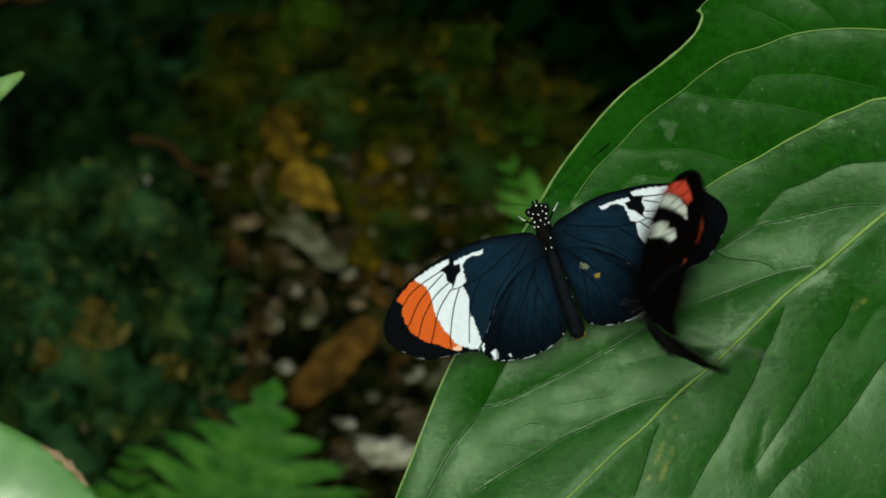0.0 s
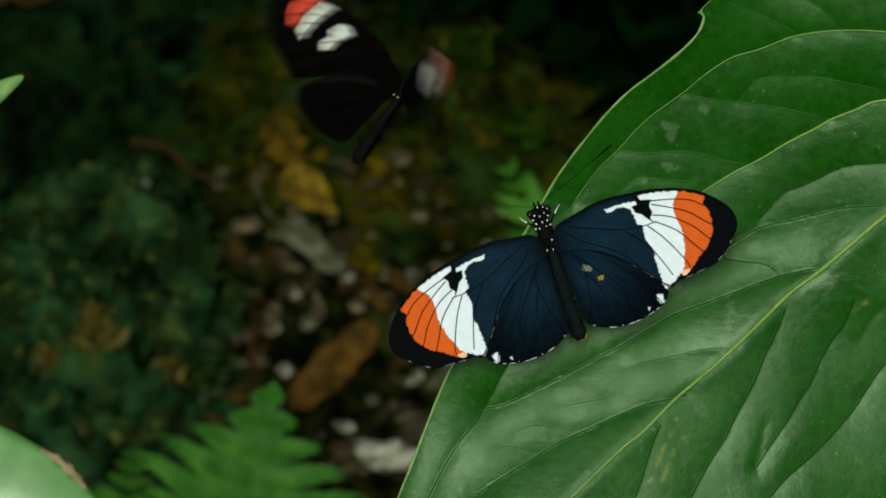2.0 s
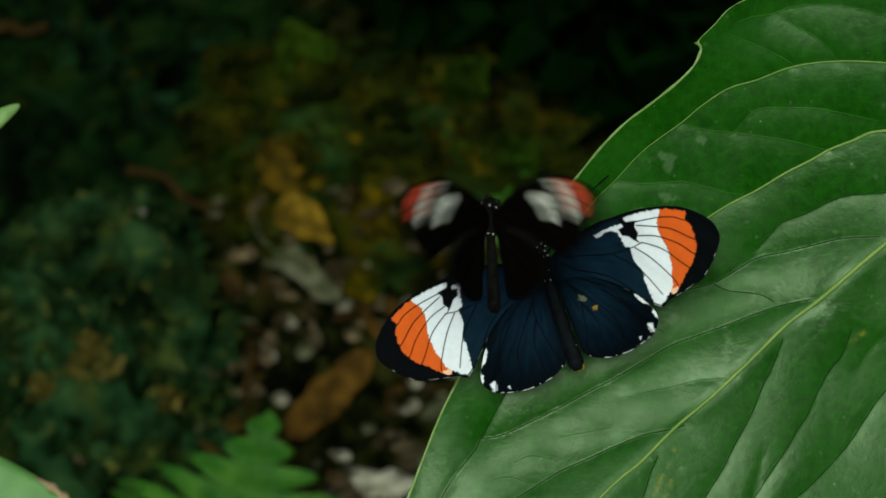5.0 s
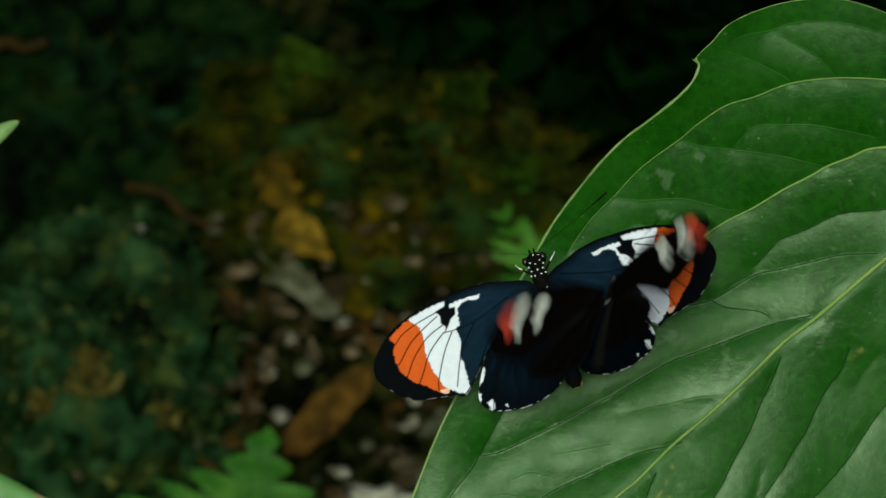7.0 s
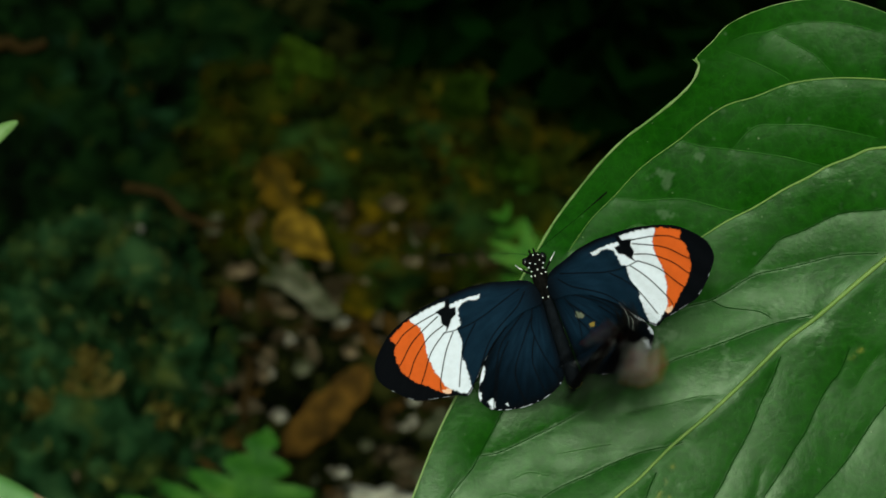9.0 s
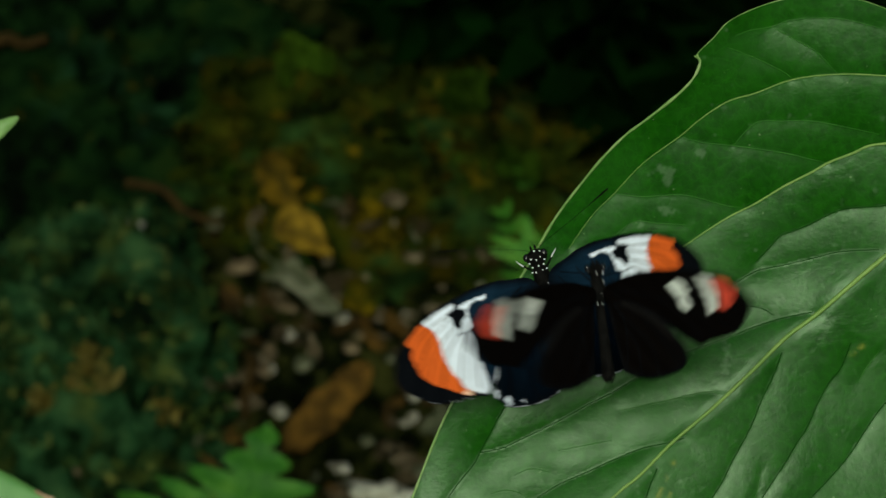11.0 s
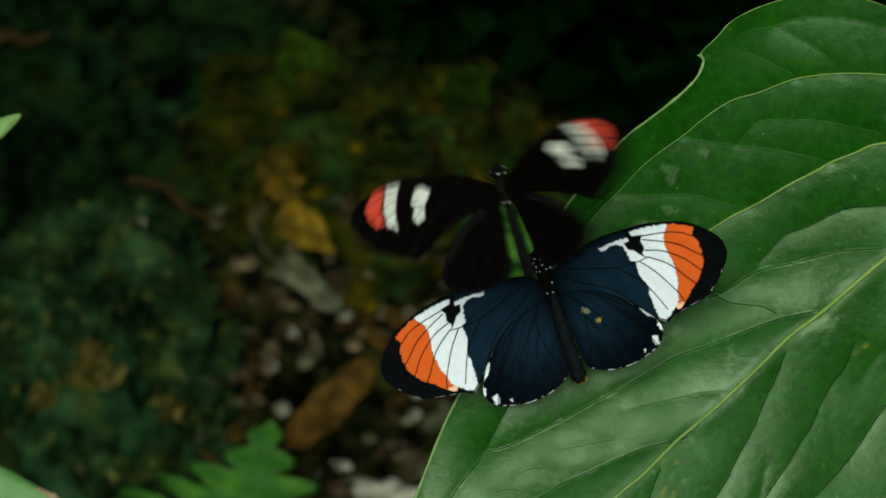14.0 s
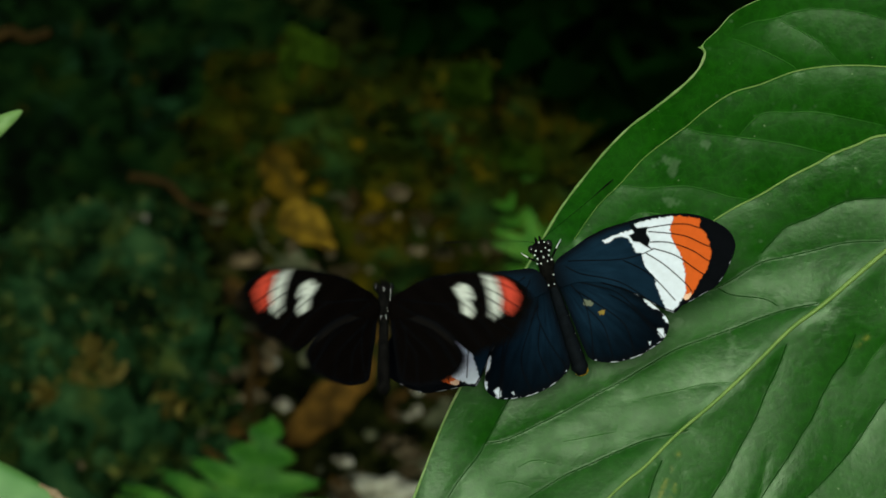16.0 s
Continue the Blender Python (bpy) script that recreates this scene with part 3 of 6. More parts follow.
FLIER_RED = (((29.4, 2.8), (32.2, 1.6), (34.0, -1.6), (33.2, -4.4), (31.0, -6.4), (29.3, -5.6), (30.2, -2)),)
NAVY, BLACK, WHITE, ORANGE = (0.0037, 0.0125, 0.0235), (0.002, 0.0025, 0.0035), (0.60, 0.64, 0.72), (0.52, 0.086, 0.013)
SOOT, RED, CREAM, UMBER = (0.0016, 0.0011, 0.0009), (0.46, 0.05, 0.028), (0.5, 0.45, 0.38), (0.005, 0.0035, 0.0025)


def wobble(p, size, amount):
    """Shift points by a small noise, for ragged edges of markings."""
    return p + amount * np.array([[noise.noise(Vector((x * size, y * size, 1.3))), noise.noise(Vector((x * size, y * size, 7.7)))] for x, y in p])


def paint(colour, mask, value, amount=1.0):
    k = (mask * amount)[:, None]
    return colour * (1 - k) + np.array(value) * k


def within(poly, p, soft=0.22):
    """How far points lie inside a marking, with a powdery edge."""
    d = distance(np.vstack([poly, poly[:1]]), p) * np.where(inside(poly, p), 1, -1)
    return np.clip(0.5 + d / soft, 0, 1)


def fringe(c, p, rim):
    """Broken white fringe along the outer margin."""
    gaps = np.array([noise.noise(Vector((x * 0.8, y * 0.8, 3.1))) for x, y in p]) > 0.05
    return paint(c, (rim < 0.11) & gaps & (p[:, 1] < (-13.2 if p[:, 1].min() < -17 else -8)) & (p[:, 0] > 3.5), WHITE, 0.6 if p[:, 1].min() < -17 else 0.3)


def streaks(p, x0, y0):
    """Fine scale streaks that fan out from the wing's root."""
    out = []
    for x, y in p:
        a, r = math.atan2(y - y0, x - x0), math.hypot(x - x0, y - y0)
        out.append(1 + 0.55 * noise.noise(Vector((a * 16, r * 0.22, 2))) + 0.25 * noise.noise(Vector((a * 45, r * 0.5, 8))))
    return np.array(out)[:, None]


def fore_markings(p, kind, below):
    q = wobble(p, 1.7, 0.28)
    rim = distance(np.vstack([FOREWING, FOREWING[:1]]), p)
    if kind == "rest":
        c = np.tile(NAVY, (len(p), 1)) * (0.75 + 0.5 * np.clip(1 - np.abs(p[:, 0] - 11) / 14, 0, 1))[:, None] * (0.5 + 0.5 * streaks(p, 0, 2))
        c = paint(c, np.clip((p[:, 0] - 21) / 3, 0, 1), BLACK)
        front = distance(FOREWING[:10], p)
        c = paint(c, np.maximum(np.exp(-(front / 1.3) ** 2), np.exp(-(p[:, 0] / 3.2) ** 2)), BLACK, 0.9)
        near = np.min([distance(spline(v, 4), p) for v in FORE_VEINS], 0)
        cell = 0.5 * np.exp(-(near / 0.55) ** 2)
        c = paint(c, within(WHITE_BAND, q) * np.clip(0.5 + (distance(WHITE_BAND[17:] + WHITE_BAND[:1], q) - cell) / 0.2, 0, 1), WHITE)
        c = paint(c, within([(19.6 + 1.18 * (x - 19.6), 2.2 + 1.18 * (y - 2.2)) for x, y in BLACK_STAR], p), BLACK)
        c = paint(c, within(ORANGE_BAND, q), ORANGE)
        c = paint(c, inside(((20, -12.4), (26, -11.9), (26, -14), (20, -15)), q) & inside(ORANGE_BAND, q), (0.72, 0.5, 0.36), 0.8)
    else:
        c = np.tile(SOOT, (len(p), 1))
        for poly in FLIER_WHITE:
            c = paint(c, within(poly, q), (0.48, 0.50, 0.46))
        for poly in FLIER_RED:
            c = paint(c, within(poly, q), (0.09, 0.05, 0.04) if below else RED)
    if below:
        c = paint(c, c[:, 0] < 0.03, UMBER, 0.8) * 0.75
        if kind == "fly":
            for x0, x1, tone in ((18.6, 22.0, (0.34, 0.32, 0.29)), (28.0, 31.6, (0.36, 0.31, 0.28))):
                c = paint(c, within(((x0, 4.6), (x1, 4.2), (x1 + 1, -3), (x1 - 1.5, -11), (x0 - 2, -11.5), (x0 + 0.8, -3)), q), tone)
    for line in FORE_VEINS:
        c = paint(c, np.exp(-(distance(spline(line, 4), p) / 0.13) ** 2), BLACK, 0.9)
    c = paint(c, (rim < 0.3) & (p[:, 0] > 9), BLACK)
    return fringe(c, p, rim) if kind == "rest" else c


def hind_markings(p, kind, below, scar):
    q = wobble(p, 1.9, 0.25)
    if kind == "rest":
        c = np.tile(NAVY, (len(p), 1)) * (0.16 + 0.95 * np.exp(-((p[:, 0] - 6.5) ** 2 + (p[:, 1] + 8) ** 2) / 55))[:, None] * (0.8 * streaks(p, 0.5, 1) + 0.2)
        for poly in HIND_WHITE:
            c = paint(c, within(poly, q), WHITE)
        if scar:
            c = paint(c, within(HIND_SCAR[0], q), (0.12, 0.13, 0.09))
            c = paint(c, within(HIND_SCAR[1], q), (0.22, 0.15, 0.03))
    else:
        c = np.tile(SOOT, (len(p), 1))
        c = paint(c, inside(((5, -0.8), (14, -5.2), (18.0, -10.5), (17, -11.6), (12, -6.6), (4.5, -2)), q), CREAM, 0.03 if below else 0.008)
    if below:
        c = paint(c, c[:, 0] < 0.03, UMBER, 0.8) * 0.8
    for line in HIND_VEINS:
        c = paint(c, np.exp(-(distance(spline(line, 4), p) / 0.2) ** 2), BLACK, 0.55)
    rim = distance(np.vstack([HINDWING, HINDWING[:1]]), p)
    c = paint(c, np.exp(-(rim / 0.9) ** 2) * (c[:, 0] < 0.2), BLACK, 0.7)
    return fringe(c, p, rim) if kind == "rest" else c


def wing_mesh(name, outline, colours, side, size, fine, drop):
    """A cambered two-faced wing with its markings stored on its points."""
    flat, faces = filled(spline(outline, 6, True), fine)
    n = len(flat)
    camber = 0.5 * np.sin(np.clip(flat[:, 0] / 38, 0, 1) * math.pi) + 0.12 * np.sin(flat[:, 0] * 1.1 + flat[:, 1] * 0.8) + drop
    top = np.column_stack([flat[:, 0] * side, flat[:, 1], camber])
    low = top - (0, 0, 0.16)
    count = {}
    for f in faces:
        for a, b in zip(f, f[1:] + f[:1]):
            count[(a, b)] = 1
    flip = side < 0
    area = sum((flat[f[1]][0] - flat[f[0]][0]) * (flat[f[2]][1] - flat[f[0]][1]) - (flat[f[2]][0] - flat[f[0]][0]) * (flat[f[1]][1] - flat[f[0]][1]) for f in faces[:20])
    if area < 0:
        flip = not flip
    skin = [f[::-1] if flip else f for f in faces] + [tuple(i + n for i in (f if flip else f[::-1])) for f in faces]
    skin += [((a, b, b + n, a + n) if flip else (b, a, a + n, b + n)) for a, b in count if (b, a) not in count]
    me = mesh_of(name, np.vstack([top, low]) * MM * size, skin)
    col = me.color_attributes.new("markings", "FLOAT_COLOR", "POINT")
    both = np.vstack([colours(flat, False), colours(flat, True)])
    col.data.foreach_set("color", np.column_stack([both, np.ones(2 * n)]).astype(np.float32).ravel())
    me.materials.append(M_WING)
    return me


def flap(s, angle, sweep=0.0, splay=0.0, twist=0.0):
    """A wing's pose on its body: raised by angle, swept back, splayed and twisted; s is 1 for the right wing, -1 for the left."""
    return pose(s * 0.0008, 0, 0.0012, 0, 0, s * splay) @ pose(0, 0, 0, 0, -s * angle, 0) @ pose(0, 0, 0, 0, 0, -s * sweep) @ pose(0, 0, 0, twist)


def build_butterfly(name, label, kind, size, fine):
    fly = new(name)
    tagged(fly, label, "butterfly")
    k = size * MM
    sc = lambda *q: tuple(v * k for v in q)
    thorax = part("thorax", blob(sc(1.8, 4.3, 1.9), sc(0, 2.0, 0), 3, 0.14, 5, 1), M_FUR, fly)
    bm = bmesh.new()
    line = spline([(0, -0.5, 0), (0, -6, 0.1), (0, -12, -0.1), (0, -17, -0.5), (0, -20.3, -0.9)], 6)
    n = len(line)
    prof = [k * (0.95 + 0.85 * (i / n) ** 0.8) * (1 + 0.05 * math.sin(i * 1.9)) * (1 if i < n - 4 else 0.95 - 0.17 * (i - n + 4)) for i in range(n)]
    tube(bm, [sc(*q) for q in line], prof, 12)
    abdomen = part("abdomen", bm, M_ABDOMEN if kind == "rest" else M_FUR, fly, "dark grey segmented abdomen" if kind == "rest" else "")
    if kind == "rest":
        part("abdomen_tip", blob(sc(1.45, 0.95, 1.25), sc(0, -19.4, -2.4), 2), M_YELLOW, abdomen, "bright yellow abdomen tip")
        for i, (x, y) in enumerate([(s * 1.35, y) for y in (-4, -8, -12, -15.5) for s in (-1, 1)]):
            part("spot", blob(sc(0.06, 0.11, 0.06), sc(x, y, 0.72), 1), M_DOT, abdomen)
    head = part("head", blob(sc(2.15, 1.8, 1.7), sc(0, 7.0, 0), 3, 0.12, 5, 2), M_FUR, fly)
    for s in (-1, 1):
        part("eye", blob(sc(0.8, 0.95, 0.95), sc(s * 1.85, 7.5, 0.1), 2), M_EYE, head)
        line = spline([(s * 0.5, 8.6, 0.4), (s * 2.5, 10.5, 2.0), (s * 9, 13.5, 4), (s * 15.5, 15.5, 5.5)] if kind != "rest" else
                      [(s * 0.5, 8.4, 0.4), (s * 3.0, 9.6, 0.8), (s * 10, 12.0, 1.6), (s * 18.6, 14.4 + (s > 0), 2.2)], 6)
        rad = [k * 0.05] * (len(line) - 4) + [k * 0.11, k * 0.18, k * 0.2, k * 0.12]
        part("antenna", tube(bmesh.new(), [sc(*q) for q in line], rad, 6), M_FUR, head)
        part("palp", blob(sc(0.25, 0.8, 0.25), sc(s * 0.45, 9.0, 0.1), 2), M_FUR, head)
        for i, (a, b, c) in enumerate((((1.2, 4.5, -1), (3.4, 6.6, -0.4), (4.3, 8.2, -3.2)), ((1.4, 2.5, -1), (4.2, 3.2, -0.3), (5.6, 2.4, -3.2)), ((1.2, 0, -1), (3.6, -2.2, -0.5), (5.4, -5.4, -3.2)))):
            ln = spline([(s * a[0], a[1], a[2]), (s * b[0], b[1], b[2]), (s * c[0], c[1], c[2])], 5)
            part("leg", tube(bmesh.new(), [sc(*q) for q in ln], [k * 0.24, *[k * 0.2] * 5, *[k * 0.13] * 5], 6), M_FUR, fly)
            if kind == "rest" and i == 0:
                leg = part("leg", tube(bmesh.new(), [sc(x, y, z + 0.14) for x, y, z in ln[4:]], [k * 0.12] * len(ln[4:]), 6), M_DOT, fly, "white-scaled front leg")
    dots = [(0, 6.2), (1.0, 6.7), (-1.0, 6.7), (0.5, 7.6), (-0.5, 7.6), (1.2, 5.0), (-1.2, 5.0), (0.1, 4.9), (1.6, 6.0), (-1.55, 6.0), (0.6, 3.8), (-0.8, 3.8), (1.5, 4.0), (-1.6, 4.1), (0.1, 8.2), (1.1, 7.9)]
    for x, y in dots[::1 if kind == "rest" else 4]:
        top = 1.62 * math.sqrt(max(0.05, 1 - (x / 2.0) ** 2)) * (1.0 if y < 7.4 else 0.8)
        part("spot", blob(sc(0.19, 0.22, 0.14), sc(x, y, top), 1), M_DOT, thorax if y < 6 else head)
    for x, y in ((0.5, -1.2), (-0.7, -1.0), (0.9, 0.8)):
        part("spot", blob(sc(0.14, 0.22, 0.12), sc(x, y, 1.62), 1), M_DOT, thorax)
    wings = [abdomen]
    for s in (1, -1):
        for nm, outline, marks, veins, drop in (("forewing", FOREWING, lambda p, b: fore_markings(p, kind, b), FORE_VEINS, 0.35),
                                                ("hindwing", HINDWING, lambda p, b, s=s: hind_markings(p, kind, b, s > 0), HIND_VEINS, -0.15)):
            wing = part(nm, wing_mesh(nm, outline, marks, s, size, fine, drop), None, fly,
                        {"rest": {"forewing": "blue-black forewing with white and orange bands", "hindwing": "blue-black hindwing with small white marks"},
                         "fly": {"forewing": "black forewing with white patches and a red band", "hindwing": "sooty black hindwing"}}[kind][nm])
            wing.matrix_basis = flap(s, 14)
            for v in veins:
                ln = spline(v, 5)
                pts = [(x * s, y, 0.5 * math.sin(min(1, max(0, x / 38)) * math.pi) + 0.12 * math.sin(x * 1.1 + y * 0.8) + drop) for x, y in ln]
                part("vein", tube(bmesh.new(), [sc(*q) for q in pts], [k * (0.085 - 0.045 * i / len(pts)) for i in range(len(pts))], 5), M_VEIN, wing)
            wings.append((wing, s))
    return fly, wings[1:], wings[0]


resting, resting_wings, resting_abdomen = build_butterfly("resting_butterfly", "blue-black butterfly with white and orange bands resting on the large leaf", "rest", 1.0, 0.145)
flier, flier_wings, _ = build_butterfly("flying_butterfly", "black butterfly with white patches and red wing tips in flight", "fly", 0.80, 0.33)
passing = copy_thing(flier, pose(0.3, -0.2, 1.4))
passing.name = "passing_butterfly"
tagged(passing, "red and white winged butterfly darting close by", "butterfly")
REST = LEAF @ pose(0.0216, 0.0010, 0.0074, -11.5, -5.8, 18.9)
resting.matrix_basis = REST


# ---- ground, rocks and litter ----
def ground_height(x, y):
    z = 0.006 * noise.fractal(Vector((x * 22, y * 22, 0)), 1.0, 2.0, 4) + 0.02 * noise.noise(Vector((x * 3, y * 3, 4)))
    d = min(1, max(0, (x * 0.6 + (y - 0.80) * 1.2 + 0.02) / 0.16))
    return z - 0.20 * d * d * (3 - 2 * d)


def build_ground():
    n = 210
    def warp(i, centre, near, far):
        u = 2 * i / n - 1
        return centre + near * u + far * math.copysign(max(0, abs(u) - 0.8) / 0.2, u) ** 3
    verts, faces = [], []
    for j in range(n + 1):
        for i in range(n + 1):
            x, y = warp(i, 0, 0.32, 40), warp(j, 0.78, 0.32, 40)
            verts.append((x, y, ground_height(x, y)))
    for j in range(n):
        for i in range(n):
            a = j * (n + 1) + i
            faces.append((a, a + 1, a + n + 2, a + n + 1))
    return tagged(part("ground", mesh_of("ground", verts, faces), M_SOIL), "dark wet soil of the planting bed", "ground", kind="structure")


ground = build_ground()


def build_rock(label, place, radii, material, seed, turn=0):
    bm = blob((1, 1, 1), (0, 0, 0), 6)
    off = Vector((seed, seed * 2.0, 0))
    for v in bm.verts:
        k = 1 + 0.20 * noise.fractal(v.co * 1.6 + off, 1.0, 2.0, 3) + 0.10 * noise.fractal(v.co * 9 + off, 0.8, 2.0, 4)
        v.co = Vector((v.co.x * radii[0], v.co.y * radii[1], v.co.z * radii[2])) * k
    rock = tagged(part("rock", bm, material), label, "rock")
    rock.matrix_basis = pose(*place, 0, 0, turn)
    return rock


rock_green = build_rock("boulder overgrown with dark green moss", (-0.155, 0.70, -0.045), (0.088, 0.125, 0.075), M_ROCK, 3.0)
rock_rust = build_rock("boulder covered in rusty brown moss and lichen", (-0.018, 0.818, -0.06), (0.132, 0.095, 0.092), M_ROCK2, 8.0, -14)
rock_back = build_rock("mossy boulder behind the others, with shade in its dark colour", (-0.19, 0.87, -0.055), (0.135, 0.095, 0.095), M_ROCK3, 15.0, 20)

from mathutils.bvhtree import BVHTree
bpy.context.view_layer.update()
SOLID = []
for ob in (ground, rock_green, rock_rust, rock_back):
    SOLID.append(BVHTree.FromPolygons([ob.matrix_world @ v.co for v in ob.data.vertices], [tuple(p.vertices) for p in ob.data.polygons]))


def settle(x, y):
    """Height and normal of the ground or rock under (x, y)."""
    best = (-9, Vector((0, 0, 1)))
    for tree in SOLID:
        hit, normal, _, _ = tree.ray_cast(Vector((x, y, 1)), Vector((0, 0, -1)))
        if hit and hit.z > best[0]:
            best = (hit.z, normal if normal.z > 0 else -normal)
    return best


def laid(x, y, turn=0, lift=0.0):
    """A pose that lies on the ground or rock at (x, y)."""
    z, normal = settle(x, y)
    return Matrix.Translation((x, y, z + lift)) @ Vector((0, 0, 1)).rotation_difference(normal).to_matrix().to_4x4() @ pose(0, 0, 0, 0, 0, turn)


def moss_tufts(name, label, tree_index, count, bounds, material, size, seed):
    rnd = random.Random(seed)
    verts, faces = [], []
    while count:
        x, y = rnd.uniform(bounds[0], bounds[1]), rnd.uniform(bounds[2], bounds[3])
        hit, normal, _, _ = SOLID[tree_index].ray_cast(Vector((x, y, 1)), Vector((0, 0, -1)))
        if not hit or settle(x, y)[0] > hit.z + 0.001 or noise.noise(Vector((x * 38, y * 38, seed))) < -0.05 and seed != 4:
            count -= 1
            continue
        for _ in range(5):
            d = (normal + Vector((rnd.gauss(0, 0.6), rnd.gauss(0, 0.6), rnd.gauss(0, 0.4)))).normalized()
            side = d.cross(Vector((rnd.random(), rnd.random(), rnd.random()))).normalized() * size * rnd.uniform(0.15, 0.3)
            h = size * rnd.uniform(0.5, 1.2)
            i = len(verts)
            verts += [hit - side, hit + side, hit + d * h * 0.7 + side * 1.2, hit + d * h, hit + d * h * 0.7 - side * 1.2]
            faces.append((i, i + 1, i + 2, i + 3, i + 4))
        count -= 1
    return tagged(part(name, mesh_of(name, verts, faces), material), label, "moss", kind="stuff")


moss_tufts("moss", "short dark green moss on the boulder", 1, 3600, (-0.26, -0.06, 0.57, 0.84), M_MOSS, 0.0042, 1)
moss_tufts("moss", "rusty brown moss on the boulder", 2, 4200, (-0.22, 0.10, 0.76, 0.96), M_ROCK2, 0.0040, 2)
for x, y, r in ((-0.058, 0.869, 0.010), (0.012, 0.836, 0.007), (0.033, 0.806, 0.008)):
    moss_tufts("moss", "bright green cushion of moss on the boulder", 2, 240, (x - r, x + r, y - r, y + r), M_MOSS2, 0.005, 4)


for x, y, r in ((-0.1377, 0.6962, 0.0065), (-0.1309, 0.6888, 0.0050), (-0.1419, 0.6865, 0.0040), (-0.1574, 0.6802, 0.0050), (-0.1078, 0.6780, 0.0040)):
    moss_tufts("lichen", "patch of pale ochre lichen on the mossy boulder", 1, int(r * 9000), (x - r, x + r, y - r, y + r), M_LICHEN, 0.0032, 4)


def leaf_litter(name, label, category, length, width, material, m, curl=0.25, group="", ragged=0.06, skew=0.85, blunt=0.5):
    """A dry leaf with a midrib crease and curled edges."""
    nu, nv = 16, 8
    verts, faces = [], []
    for i in range(nu + 1):
        u = i / nu
        w = width * 0.5 * (math.sin(math.pi * u ** skew) ** blunt if 0 < u < 1 else 0.02)
        for j in range(nv + 1):
            v = 2 * j / nv - 1
            wob = (0.05 + ragged * (abs(v) > 0.9)) * width * noise.noise(Vector((u * 7, v * 2, length * 900 + width * 1700)))
            verts.append(((u - 0.5) * length, v * w + wob, curl * width * (abs(v) ** 1.5 * 0.5 + 0.35 * (2 * u - 1) ** 2) + 0.03 * width * noise.noise(Vector((u * 9, v * 5, 3)))))
    for i in range(nu):
        for j in range(nv):
            a = i * (nv + 1) + j
            faces.append((a, a + 1, a + nv + 2, a + nv + 1))
    ob = part(name, mesh_of(name, verts, faces), material)
    s = ob.modifiers.new("thickness", "SOLIDIFY")
    s.thickness = 0.0005
    ob.matrix_basis = m
    part("midrib", tube(bmesh.new(), [((u / 12 - 0.5) * length, 0, curl * width * 0.35 * (u / 6 - 1) ** 2 + 0.0003) for u in range(13)], [0.0007 * (1.2 - u / 12) for u in range(13)], 5), material, ob)
    return tagged(ob, label, category, group)


leaf_litter("dead_leaf", "brown dead leaf lying on the soil", "dead leaf", 0.060, 0.0165, M_DEAD, laid(-0.0440, 0.688, 56, 0.005), 0.2, blunt=0.34)
leaf_litter("dead_leaf", "yellowed fallen leaf on the boulder", "dead leaf", 0.031, 0.018, M_STRAW, laid(-0.0545, 0.764, -44, 0.014) @ pose(0, 0, 0, 14, 0, 0), 0.3, ragged=0.1, skew=0.62, blunt=0.85)
leaf_litter("dead_leaf", "amber fallen leaf on the boulder", "dead leaf", 0.026, 0.017, M_AMBER, laid(-0.0665, 0.788, -70, 0.010) @ pose(0, 0, 0, -10, 0, 0), 0.35, ragged=0.25)
leaf_litter("dead_leaf", "grey weathered leaf on the soil", "dead leaf", 0.060, 0.012, M_GREY, laid(-0.060, 0.757, -50, 0.006), 0.3, ragged=0.2, skew=1.5, blunt=0.6)


leaf_litter("dead_leaf", "curled pale grey leaf on the soil", "dead leaf", 0.026, 0.008, M_GREY, laid(0.0014, 0.7017, -45, 0.005), 0.6, ragged=0.2)
leaf_litter("dead_leaf", "curled pale grey leaf on the soil", "dead leaf", 0.022, 0.008, M_GREY, laid(0.0036, 0.6835, 25, 0.004), 0.5, ragged=0.2)


def build_twig(label, a, b, r):
    line = spline([a, [(p * 2 + q) / 3 + 0.002 for p, q in zip(a, b)], [(p + q * 2) / 3 - 0.001 for p, q in zip(a, b)], b], 6)
    return tagged(part("twig", tube(bmesh.new(), line, [r * (1 - 0.4 * i / len(line)) for i in range(len(line))], 7), M_TWIG), label, "twig")


build_twig("thin reddish brown twig against the boulder", (-0.128, 0.775, 0.047), (-0.088, 0.757, 0.043), 0.0022)
build_twig("short reddish twig on the mossy boulder", (-0.1960, 0.8540, settle(-0.1960, 0.8540)[0] + 0.005), (-0.1690, 0.8620, settle(-0.1690, 0.8620)[0] + 0.006), 0.0032)


build_twig("thin reddish brown twig lying on the soil", (-0.0768, 0.7130, 0.0120), (-0.0764, 0.6836, 0.0080), 0.002)


def build_stone(label, x, y, radii, material, seed, turn, group=""):
    st = part("pebble", blob(radii, (0, 0, 0), 3, 0.9, 1.7, seed), material)
    st.matrix_basis = laid(x, y, turn, radii[2] * 0.5)
    return tagged(st, label, "pebble", group)


